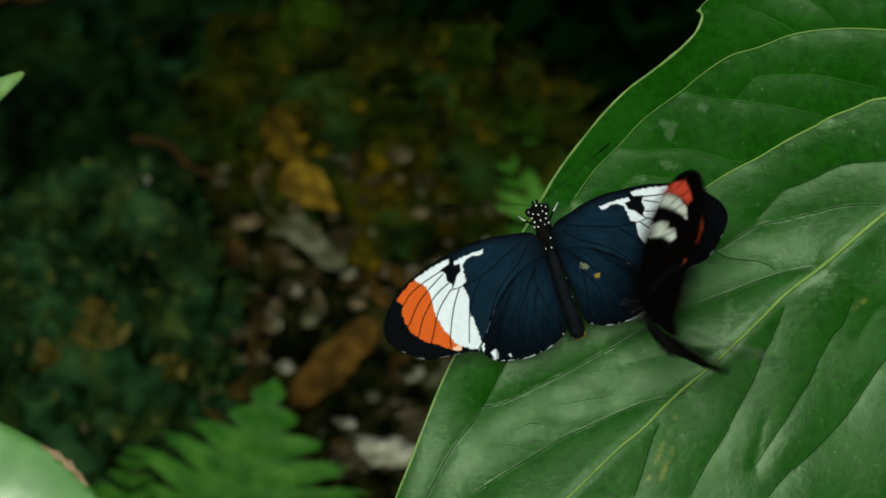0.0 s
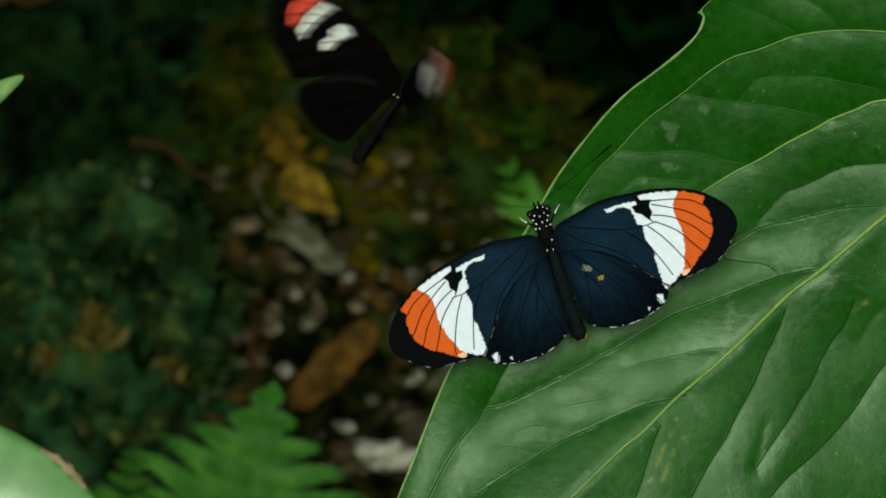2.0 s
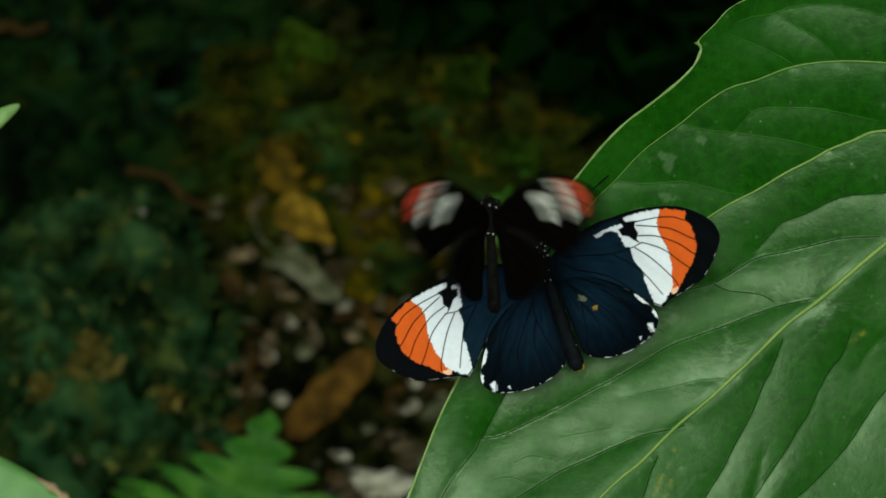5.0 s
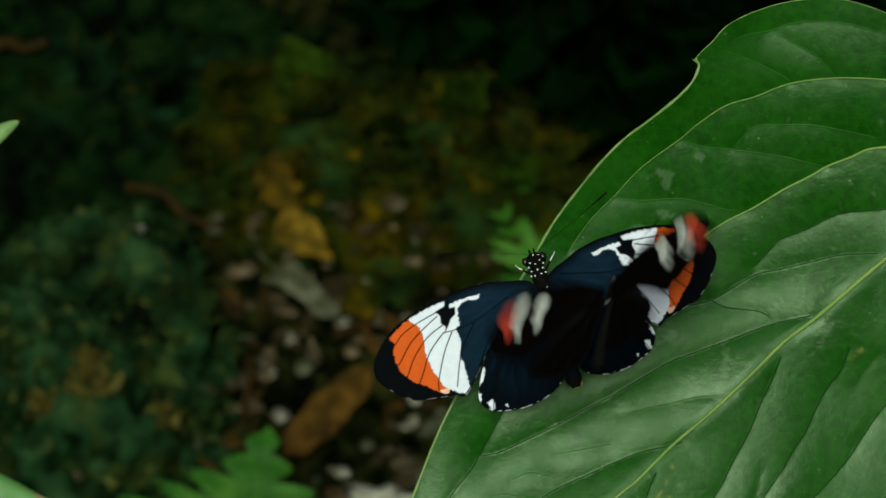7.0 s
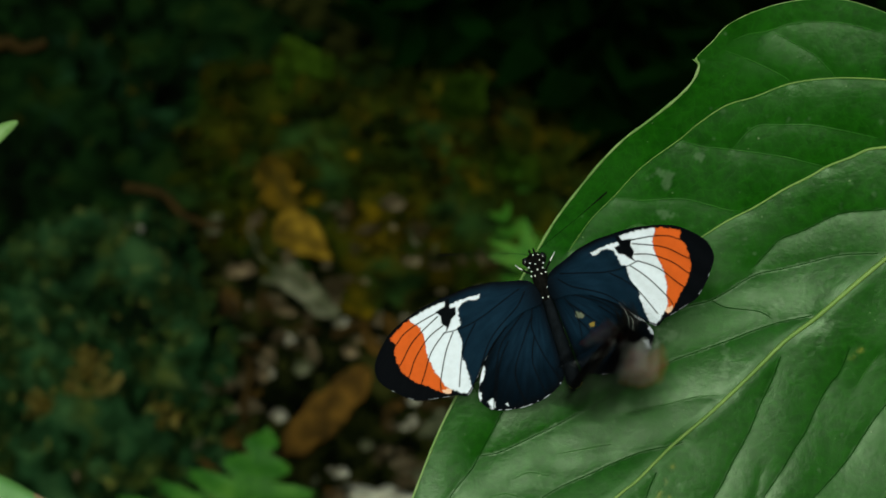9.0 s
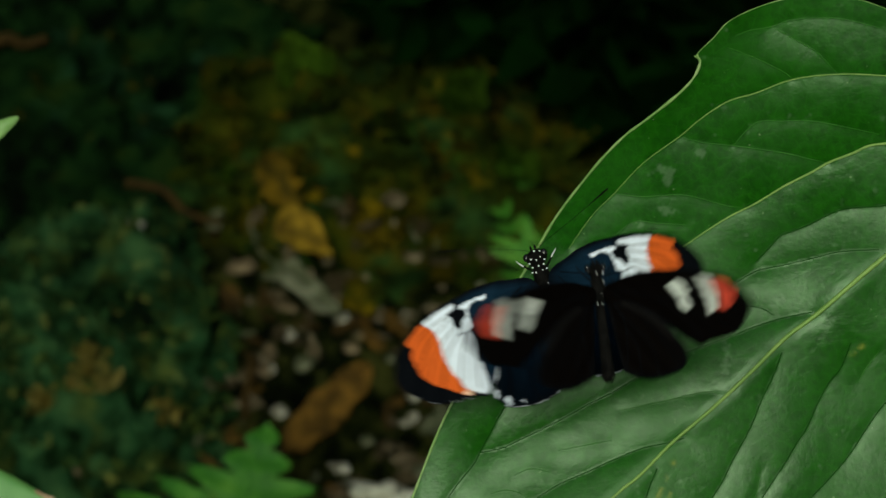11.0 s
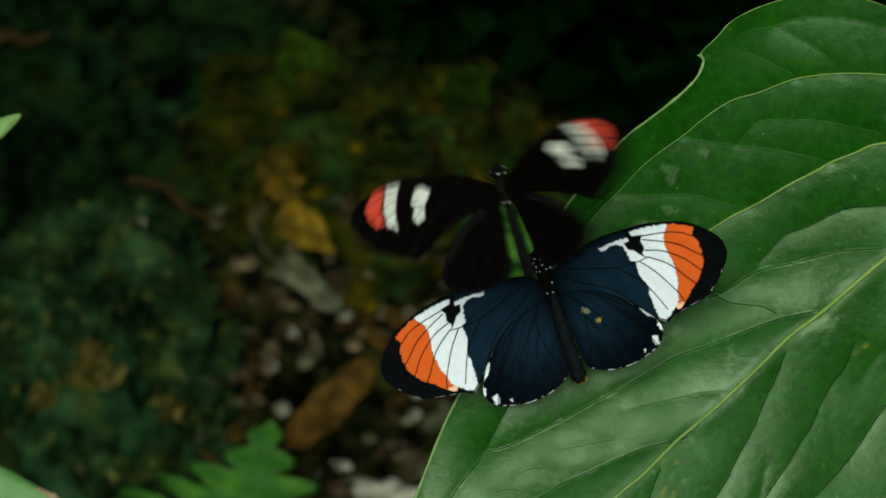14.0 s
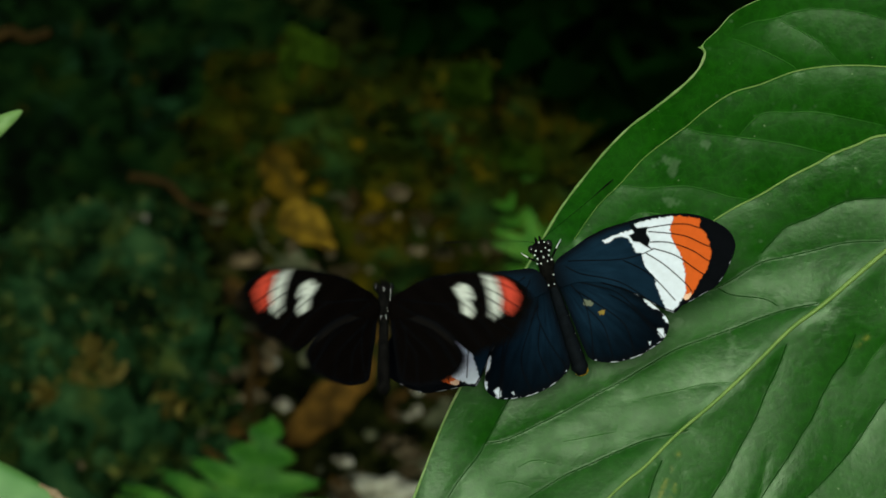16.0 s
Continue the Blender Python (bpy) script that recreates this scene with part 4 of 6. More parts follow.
for i, (x, y, rx, ry, rz, mat, label) in enumerate((
        (-0.0943, 0.7883, 0.0030, 0.0038, 0.003, M_GREY, "small pale pebble beside the boulder"), (-0.1269, 0.7781, 0.003, 0.003, 0.0025, M_PALE, "small white pebble on the moss"),
        (-0.020, 0.651, 0.0125, 0.0055, 0.005, M_WHITE, "flat white stone on the soil"))):
    build_stone(label, x, y, (rx, ry, rz), mat, i + 1, i * 37 if rx < 0.01 else -8)
for i, (x, y, rx, ry, mat) in enumerate(((-0.0610, 0.7314, 0.0026, 0.0023, M_PALE), (-0.0690, 0.7218, 0.0021, 0.0020, M_PINK), (-0.0546, 0.7153, 0.0041, 0.0030, M_GREY), (-0.0713, 0.7099, 0.0032, 0.0026, M_PINK),
        (-0.0629, 0.6881, 0.0030, 0.0027, M_PALE), (-0.0389, 0.7384, 0.0030, 0.0023, M_PALE), (-0.0308, 0.7278, 0.0028, 0.0023, M_PINK), (-0.0353, 0.7203, 0.0036, 0.0027, M_PINK),
        (-0.0094, 0.6988, 0.0026, 0.0027, M_PALE), (-0.0094, 0.6890, 0.0019, 0.0020, M_PALE), (-0.0058, 0.6635, 0.0036, 0.0030, M_GREY), (-0.0384, 0.6632, 0.0032, 0.0027, M_PALE),
        (-0.0395, 0.6516, 0.0032, 0.0030, M_PINK), (-0.0825, 0.7630, 0.0051, 0.0035, M_PINK), (-0.0622, 0.7460, 0.0047, 0.0020, M_PINK), (-0.0190, 0.7153, 0.0019, 0.0018, M_GREY),
        (-0.0281, 0.6781, 0.0026, 0.0023, M_GREY), (-0.1397, 0.6468, 0.0017, 0.0023, M_PINK), (-0.1206, 0.6376, 0.0019, 0.0033, M_PINK))):
    build_stone({M_PALE: "small whitish pebble on the soil", M_GREY: "mottled grey pebble on the soil", M_PINK: "pinkish tan pebble on the ground"}[mat], x, y, (rx, ry, 0.6 * min(rx, ry)), mat, i + 31, 0)
rnd = random.Random(5)
for i in range(190):
    x, y = rnd.uniform(-0.085, 0.03), rnd.uniform(0.62, 0.775)
    if abs(x + 0.045) < 0.02 and abs(y - 0.69) < 0.03:
        continue
    r = rnd.uniform(0.0008, 0.0026)
    pale = rnd.random() < 0.10
    build_stone("small whitish chip of stone on the soil" if pale else "small mixed brown and grey gravel stone", x, y,
                (r * rnd.uniform(0.8, 2.2) * (0.7 if pale else 1), r * (0.7 if pale else 1), r * 0.5), M_PALE if pale else M_STONE, 20 + i, rnd.uniform(0, 180), "gravel on the soil")
for i in range(120):
    x, y = rnd.uniform(-0.095, 0.03), rnd.uniform(0.62, 0.785)
    if abs(x + 0.045) < 0.02 and abs(y - 0.69) < 0.03:
        continue
    l = rnd.uniform(0.005, 0.016)
    leaf_litter("leaf_scrap", "dry brown scrap of leaf in the soil", "leaf litter", l, l * rnd.uniform(0.25, 0.6), rnd.choice((M_DEAD, M_TWIG, M_TWIG, M_STONE, M_STONE, M_GREY)),
                laid(x, y, rnd.uniform(0, 360), 0.002) @ pose(0, 0, 0, rnd.gauss(0, 20), rnd.gauss(0, 20), 0), 0.3, "leaf scraps on the soil", 0.3)


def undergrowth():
    """Leaves crowding the hollow behind the boulder, with the hollow's shade in their dark colour."""
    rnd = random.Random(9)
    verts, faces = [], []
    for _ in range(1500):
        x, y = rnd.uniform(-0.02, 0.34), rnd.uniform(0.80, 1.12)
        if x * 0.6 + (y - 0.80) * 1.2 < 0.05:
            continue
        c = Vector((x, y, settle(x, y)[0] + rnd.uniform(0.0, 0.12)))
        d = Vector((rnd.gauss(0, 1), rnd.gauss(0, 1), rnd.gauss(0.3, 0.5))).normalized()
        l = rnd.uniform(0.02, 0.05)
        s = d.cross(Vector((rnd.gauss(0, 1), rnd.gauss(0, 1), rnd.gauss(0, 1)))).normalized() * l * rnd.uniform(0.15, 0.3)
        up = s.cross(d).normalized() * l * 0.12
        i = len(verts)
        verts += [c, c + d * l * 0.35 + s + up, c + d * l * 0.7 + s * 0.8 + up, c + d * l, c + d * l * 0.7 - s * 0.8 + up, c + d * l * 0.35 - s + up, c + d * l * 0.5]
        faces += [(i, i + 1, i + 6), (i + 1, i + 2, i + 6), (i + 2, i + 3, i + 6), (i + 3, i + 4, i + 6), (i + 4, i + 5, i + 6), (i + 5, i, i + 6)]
    return tagged(part("undergrowth", mesh_of("undergrowth", verts, faces), M_HOLLOW_SHADE), "green undergrowth in the hollow, darkened in colour for its shade", "undergrowth", kind="stuff")


undergrowth()


# radius and height of the bank added out of view to block the sky
BLOCKER_PROFILE = ((1.0, -0.35), (1.04, 0.1), (1.12, 0.6), (1.25, 1.1), (1.45, 1.5), (1.75, 1.72), (2.2, 1.6), (2.8, 1.0), (3.4, 0.35), (3.9, -0.1))


def blocker_point(a, u):
    """A point of the added bank that blocks the sky: a is the bearing, u runs from its inner foot to its outer foot."""
    k = min(int(u * (len(BLOCKER_PROFILE) - 1)), len(BLOCKER_PROFILE) - 2)
    f = u * (len(BLOCKER_PROFILE) - 1) - k
    r, z = (BLOCKER_PROFILE[k][c] * (1 - f) + BLOCKER_PROFILE[k + 1][c] * f for c in (0, 1))
    w = noise.fractal(Vector((math.cos(a) * 4, math.sin(a) * 4, u * 5)), 1.0, 2.0, 3)
    r += 0.07 * w
    z *= 1 + 0.12 * noise.noise(Vector((math.cos(a) * 3, math.sin(a) * 3, 5)))
    return Vector((r * math.cos(a), 0.55 + r * math.sin(a), z))


def build_sky_blocker():
    """A dark ring that encloses the bed, added out of view to hold back sky light."""
    n, rows = 120, 36
    verts = [blocker_point(2 * math.pi * i / n, j / rows) for j in range(rows + 1) for i in range(n)]
    faces = [(j * n + i, j * n + (i + 1) % n, (j + 1) * n + (i + 1) % n, (j + 1) * n + i) for j in range(rows) for i in range(n)]
    return tagged(part("wall_bank", mesh_of("wall_bank", verts, faces), M_SKY_BLOCKER), "unseen dark bank added around the bed to block sky light", "bank", kind="structure")


def blocker_foliage():
    """Leaves that cover the added, unseen bank."""
    rnd = random.Random(21)
    verts, faces = [], []
    for _ in range(9000):
        c = blocker_point(rnd.uniform(0, 2 * math.pi), rnd.uniform(0.12, 0.98))
        d = Vector((rnd.gauss(0, 1), rnd.gauss(0, 1), rnd.gauss(0.2, 0.8))).normalized()
        l = rnd.uniform(0.06, 0.16)
        s = d.cross(Vector((rnd.gauss(0, 1), rnd.gauss(0, 1), rnd.gauss(0, 1)))).normalized() * l * rnd.uniform(0.18, 0.32)
        i = len(verts)
        verts += [c, c + d * l * 0.4 + s, c + d * l * 0.8 + s * 0.6, c + d * l, c + d * l * 0.8 - s * 0.6, c + d * l * 0.4 - s]
        faces += [(i, i + 1, i + 2, i + 3), (i, i + 3, i + 4, i + 5)]
    return tagged(part("foliage", mesh_of("foliage", verts, faces), M_SKY_BLOCKER), "dark green foliage on the unseen bank added to block sky light", "foliage", kind="stuff")


build_sky_blocker()
blocker_foliage()


# ---- ferns and other leaves ----
def pinna_mesh(length, width, teeth, depth):
    nu = teeth * 6
    verts, faces = [], []
    for i in range(nu + 1):
        u = i / nu
        w = width * 0.5 * (1 - u ** 2.2) ** 0.7 * (1 - depth * (0.5 + 0.5 * math.cos(2 * math.pi * teeth * u)) * (u > 0.04)) + 0.0001
        z = -0.25 * length * u * u
        verts += [(u * length, -w, z - 0.08 * w), (u * length, 0, z), (u * length, w, z - 0.08 * w)]
    for i in range(nu):
        for j in (0, 1):
            a = 3 * i + j
            faces.append((a, a + 3, a + 4, a + 1))
    return mesh_of("pinna", verts, faces)


def build_fern(label, line, reach, width, pairs, teeth, depth, shape, angle=62):
    """A frond: an arching rachis with toothed leaflets in pairs."""
    fern = new("fern")
    tagged(fern, label, "fern")
    base = Vector(line[0])
    fern.location = base
    path = spline([tuple(Vector(q) - base) for q in line], 12)
    part("rachis", tube(bmesh.new(), path, [0.0013 * (1.1 - i / len(path)) for i in range(len(path))], 6), M_RIB2, fern)
    me = pinna_mesh(reach, width, teeth, depth)
    me.materials.append(M_FERN)
    for i in range(pairs):
        u = 0.12 + 0.86 * i / (pairs - 1)
        k = int(u * (len(path) - 1))
        at = Vector(path[k])
        d = (Vector(path[min(k + 1, len(path) - 1)]) - Vector(path[max(k - 1, 0)])).normalized()
        side = d.cross(Vector((0, -0.64, 0.77))).normalized()
        up = side.cross(d)
        for s in (-1, 1):
            a = radians(angle - 25 * u + 3 * noise.noise(Vector((i, s, 2))))
            x = (d * math.cos(a) + side * s * math.sin(a)).normalized()
            x = (x + up * 0.1 * noise.noise(Vector((i * 3.1, s, 5)))).normalized()
            z = (up - up.dot(x) * x).normalized()
            y = z.cross(x)
            m = Matrix((x, y, z)).transposed().to_4x4()
            f = shape(u) * (1 + 0.12 * noise.noise(Vector((i * 1.7, s * 2.2, 9))))
            leaflet = part("pinna", me, None, fern)
            leaflet.matrix_basis = Matrix.Translation(at) @ m @ Matrix.Diagonal((f, max(0.35, f ** 0.6), f, 1))
    return fern


def lobed_frond(label, m, length, half, lobes, foot):
    """A broad frond: one blade cut into forward-swept, coarsely toothed lobes along a rachis."""
    fern = new("fern")
    tagged(fern, label, "fern")
    fern.matrix_basis = m
    edge = []
    steps = lobes * 30
    for i in range(steps + 1):
        u = i / steps
        w = half * (1 - u) ** 0.75 * (0.75 + 0.5 * math.sin(math.pi * min(1, u + 0.25)))
        ph = (u * lobes) % 1
        cut = 0.34 + 0.66 * math.sin(math.pi * ph ** 0.8) ** 0.7
        tooth = 1 + 0.09 * math.cos(2 * math.pi * 5 * ph) * math.sin(math.pi * ph)
        edge.append((max(0.4, w * cut * tooth), length * u + 0.42 * w * cut))
    outline = np.array([(x * (1 + 0.06 * noise.noise(Vector((y * 0.1, 1, 0)))), y) for x, y in edge] + [(-x * (1 + 0.08 * noise.noise(Vector((y * 0.1, 7, 0)))), y - 1.5) for x, y in edge[::-1]])
    flat, faces = filled(outline, 1.6)
    z = -0.004 * flat[:, 0] ** 2 - 0.0028 * flat[:, 1] ** 2 + 0.8 * np.sin(flat[:, 1] * 2 * math.pi * lobes / length - np.abs(flat[:, 0]) * 0.12) + 0.9 * np.exp(-np.abs(flat[:, 0]) / 3)
    part("blade", mesh_of("blade", np.column_stack([flat, z]) * MM, faces), M_FERN, fern)
    inv = m.inverted()
    low_end = inv @ Vector(foot)
    line = spline([tuple(low_end), (0, -0.03, -0.02), (0, 0, 0), (0, length * 0.5 * MM, -0.0007 * length * length * MM + 0.001), (0, length * 0.97 * MM, -0.0026 * length * length * MM + 0.001)], 8)
    part("rachis", tube(bmesh.new(), line, [0.0012 * (1.2 - i / len(line)) for i in range(len(line))], 6), M_RIB2, fern)
    return fern


lobed_frond("bright green lobed fern frond", pose(-0.079, 0.573, 0.0395, 33, 4, -12), 70, 42, 6, (-0.085, 0.545, -0.01))
build_fern("green fern frond low over the soil", ((-0.1407, 0.5591, 0.0000), (-0.1257, 0.5638, 0.0500), (-0.1180, 0.5817, 0.0600), (-0.1149, 0.6142, 0.0500)), 0.026, 0.011, 11, 4, 0.35, lambda u: 1.05 - 0.75 * u ** 1.5)
build_fern("small green fern sprig behind the large leaf", ((0.0666, 0.7628, -0.0200), (0.0480, 0.7448, 0.0200), (0.0372, 0.7472, 0.0350), (0.0284, 0.7733, 0.0300)), 0.027, 0.0062, 7, 3, 0.2, lambda u: 1.0 - 0.45 * u, 44)
build_fern("narrow green fern sprig at the foot of the boulder", ((0.0500, 0.8067, -0.0300), (0.0431, 0.7935, 0.0000), (0.0362, 0.7950, 0.0200), (0.0310, 0.8178, 0.0200)), 0.012, 0.0048, 11, 4, 0.3, lambda u: 1.0 - 0.6 * u)


def plain_leaf(name, label, outline, m, material, bend):
    """A smooth broad leaf from its outline in its own plane, in millimetres."""
    flat, faces = filled(spline(outline, 6, True), 2.0)
    pts = np.column_stack([flat, bend * flat[:, 0] ** 2 / 60 + 0.6 * np.sin(flat[:, 1] * 0.2)]) * MM
    ob = part(name, mesh_of(name, pts, faces), material)
    s = ob.modifiers.new("thickness", "SOLIDIFY")
    s.thickness = 0.0006
    ob.matrix_basis = m
    return tagged(ob, label, "leaf")


BROAD = ((0, -45), (14, -38), (22, -20), (24, 0), (18, 18), (8, 34), (0, 44), (-8, 34), (-18, 18), (-24, 0), (-22, -20), (-14, -38))
low = plain_leaf("broad_leaf", "pale glossy green leaf with a browned edge", BROAD, pose(-0.112, 0.402, 0.310, 28, -2, 0) @ pose(0, 0, 0, 0, 0, 35), M_GLOSSY, -0.5)
edge = [(x * MM, y * MM, (-0.5 * x * x / 60 + 0.6 * math.sin(y * 0.2) + 0.3) * MM) for x, y in spline(((20.0, 12.5), (21.6, 9), (22.8, 5), (23.4, 1), (23.6, -3)), 5)]
part("browned_edge", tube(bmesh.new(), edge, [MM * (0.2 + 0.9 * math.sin(math.pi * i / (len(edge) - 1)) * (1 + 0.5 * math.sin(i * 1.3))) for i in range(len(edge))], 8, 0.3), M_TAN, low, "dry tan patch on the leaf edge")
SLIM = tuple((x * 0.38, y) for x, y in BROAD)
tip = plain_leaf("broad_leaf", "light green leaf tip", SLIM, pose(-0.1360, 0.4383, 0.4062, 40) @ pose(0, 0, 0, 0, 0, -58), M_LITLEAF, -0.3)
for ob, base in ((low, (-0.125, 0.36, 0.27)), (tip, (-0.173, 0.420, 0.391))):
    inv = ob.matrix_basis.inverted()
    ln = spline([tuple(inv @ Vector(base)), tuple(inv @ Vector((base[0] - 0.03, base[1] + 0.02, base[2] - 0.1))), tuple(inv @ Vector((base[0] - 0.04, base[1] + 0.06, -0.02)))], 8)
    part("stalk", tube(bmesh.new(), ln, 0.0016, 6), M_RIB2, ob)


# ---- what moves ----
SWAY = ((0, 0, 0), (0.5, 8, 3.5), (1, 17, 9), (1.5, 9, 0.5), (2, 4, -2.5), (2.5, 12, 5), (3, 12, 5.5), (3.5, 3, 1.5), (4, 11, 8), (5.2, 6, 0), (6.5, 7, 1), (7, 5, 1.5), (7.5, 10, 0),
        (8, 7, 0), (8.5, 4, -2.5), (9, 6.5, 1), (10.2, 5, 0), (11.5, 8, 3), (12, 5, 4), (12.5, 15, 8.5), (13, 7, 6), (13.5, 2, 1), (14, 9, 5), (14.5, 10.5, 7.5), (15, 9, 5), (15.5, 6.5, -1), (16, 9, -2))


def motions():
    unit = 0.000117
    def swayed(m):
        return [(t, LEAF @ pose(x * unit, -y * unit, 0) @ LEAF.inverted() @ m) for t, x, y in SWAY]
    walk(large_leaf, swayed(LEAF))
    walk(resting, swayed(REST))
    for wing, s in resting_wings:
        def both(left, right, back=0.0, splay=0.0):
            return flap(s, right if s > 0 else left, back + (0 if s > 0 else 5), splay)
        hind = wing.name.startswith("hindwing")
        def shut(left, right, back, splay, gape):
            return both(left - gape * hind, right - gape * hind, back, splay)
        def spread(right, right_back, left, left_back):
            angle, back = (right, 2.3 if hind else right_back) if s > 0 else (left, 5.1 if hind else left_back)
            return flap(s, angle, back)
        walk(wing, [
                    (0.0, spread(15, 5, 11, 7)), (0.5, spread(13, 4, 11, 7)), (1.0, spread(18, 4, 12, 7)), (1.5, spread(13, 5, 7, 8)), (2.0, spread(3, 5, 5, 9)),
                    (2.5, spread(3, 5, 7, 9)), (2.65, spread(12, 5, 9, 8)), (2.72, both(40, 40, 10)), (2.8, both(84, 66, 20, 8)), (2.9, shut(97, 77, 18, 6, 12)),
                    (3.0, shut(97, 81, 16, 2, 9)), (3.12, shut(97, 86, 18, 2, 7)), (3.16, both(50, 50, 18)), (3.2, spread(8, 2, 2, 3)), (3.3, spread(22, 2, 14, 3)),
                    (3.5, spread(24, 2, 20, 3)), (4.0, spread(20, 1, 19, 2)), (4.2, spread(20, 1, 17, 2)), (6.3, spread(19, 1, 6, 2)), (6.5, spread(19, 1, 4, 2)),
                    (7.0, spread(21, 2, 7, 2)), (7.5, spread(21, 2, 17, 4)), (8.0, spread(18, 2, 10, 4)), (8.5, spread(25, 2, 7, 2)), (9.0, spread(23, 2, 11, 3)),
                    (9.2, spread(22, 2, 12, 3)), (10.9, spread(19, 2, 10, 3)), (11.05, both(45, 45, 16, 6)), (11.2, both(72, 66, 22, 20)), (11.3, shut(90, 83, 18, 20, 10)),
                    (11.4, shut(92, 86, 18, 24, 18)), (11.5, shut(92, 86, 18, 26, 18)), (11.6, shut(92, 86, 18, 22, 12)), (11.7, both(46, 44, 22, 4)), (11.8, spread(8, 2, 4, 4)),
                    (11.9, spread(10, 2, 6, 4)), (12.0, spread(13, 2, 10, 4)), (12.5, spread(10, 3, 8, 4)), (13.0, spread(16, 2, 9, 3)), (13.5, spread(15, 2, 11, 3)),
                    (14.0, spread(16, 2, 10, 4)), (14.5, spread(16, 2, 15, 5)), (15.0, spread(12, 3, 8, 4)), (15.5, spread(9, 2, 5, 5)), (16.0, spread(7, 1, 5, 4))])
    walk(resting_abdomen, [(t, pose(0, 0, 0, -a)) for t, a in ((0, 0), (2.65, 0), (2.8, 35), (2.9, -15), (3.1, -15), (3.2, 28), (3.3, 22), (3.6, 8), (4.1, 0), (10.9, 0), (11.2, 50), (11.6, 52), (11.8, 38), (12.0, 26), (12.4, 0), (16, 0))])
    walk(passing, [(0, pose(0.5, -0.3, 1.5, 40, 0, 16)), (1.9, pose(0.35, -0.1, 1.3, 40, 0, 16)), (2.1, pose(0.0450, 0.0775, 0.8932, 40) @ pose(0, 0, 0, 0, 0, 6)), (2.2, pose(0.0246, 0.0377, 0.8690, 40) @ pose(0, 0, 0, 0, 0, 6)),
                   (2.3, pose(0.0500, 0.0737, 0.8900, 40) @ pose(0, 0, 0, 0, 0, 6)), (2.6, pose(0.35, -0.2, 1.4, 40, 0, 16)), (16, pose(0.6, -0.5, 1.6, 40, 0, 16))])
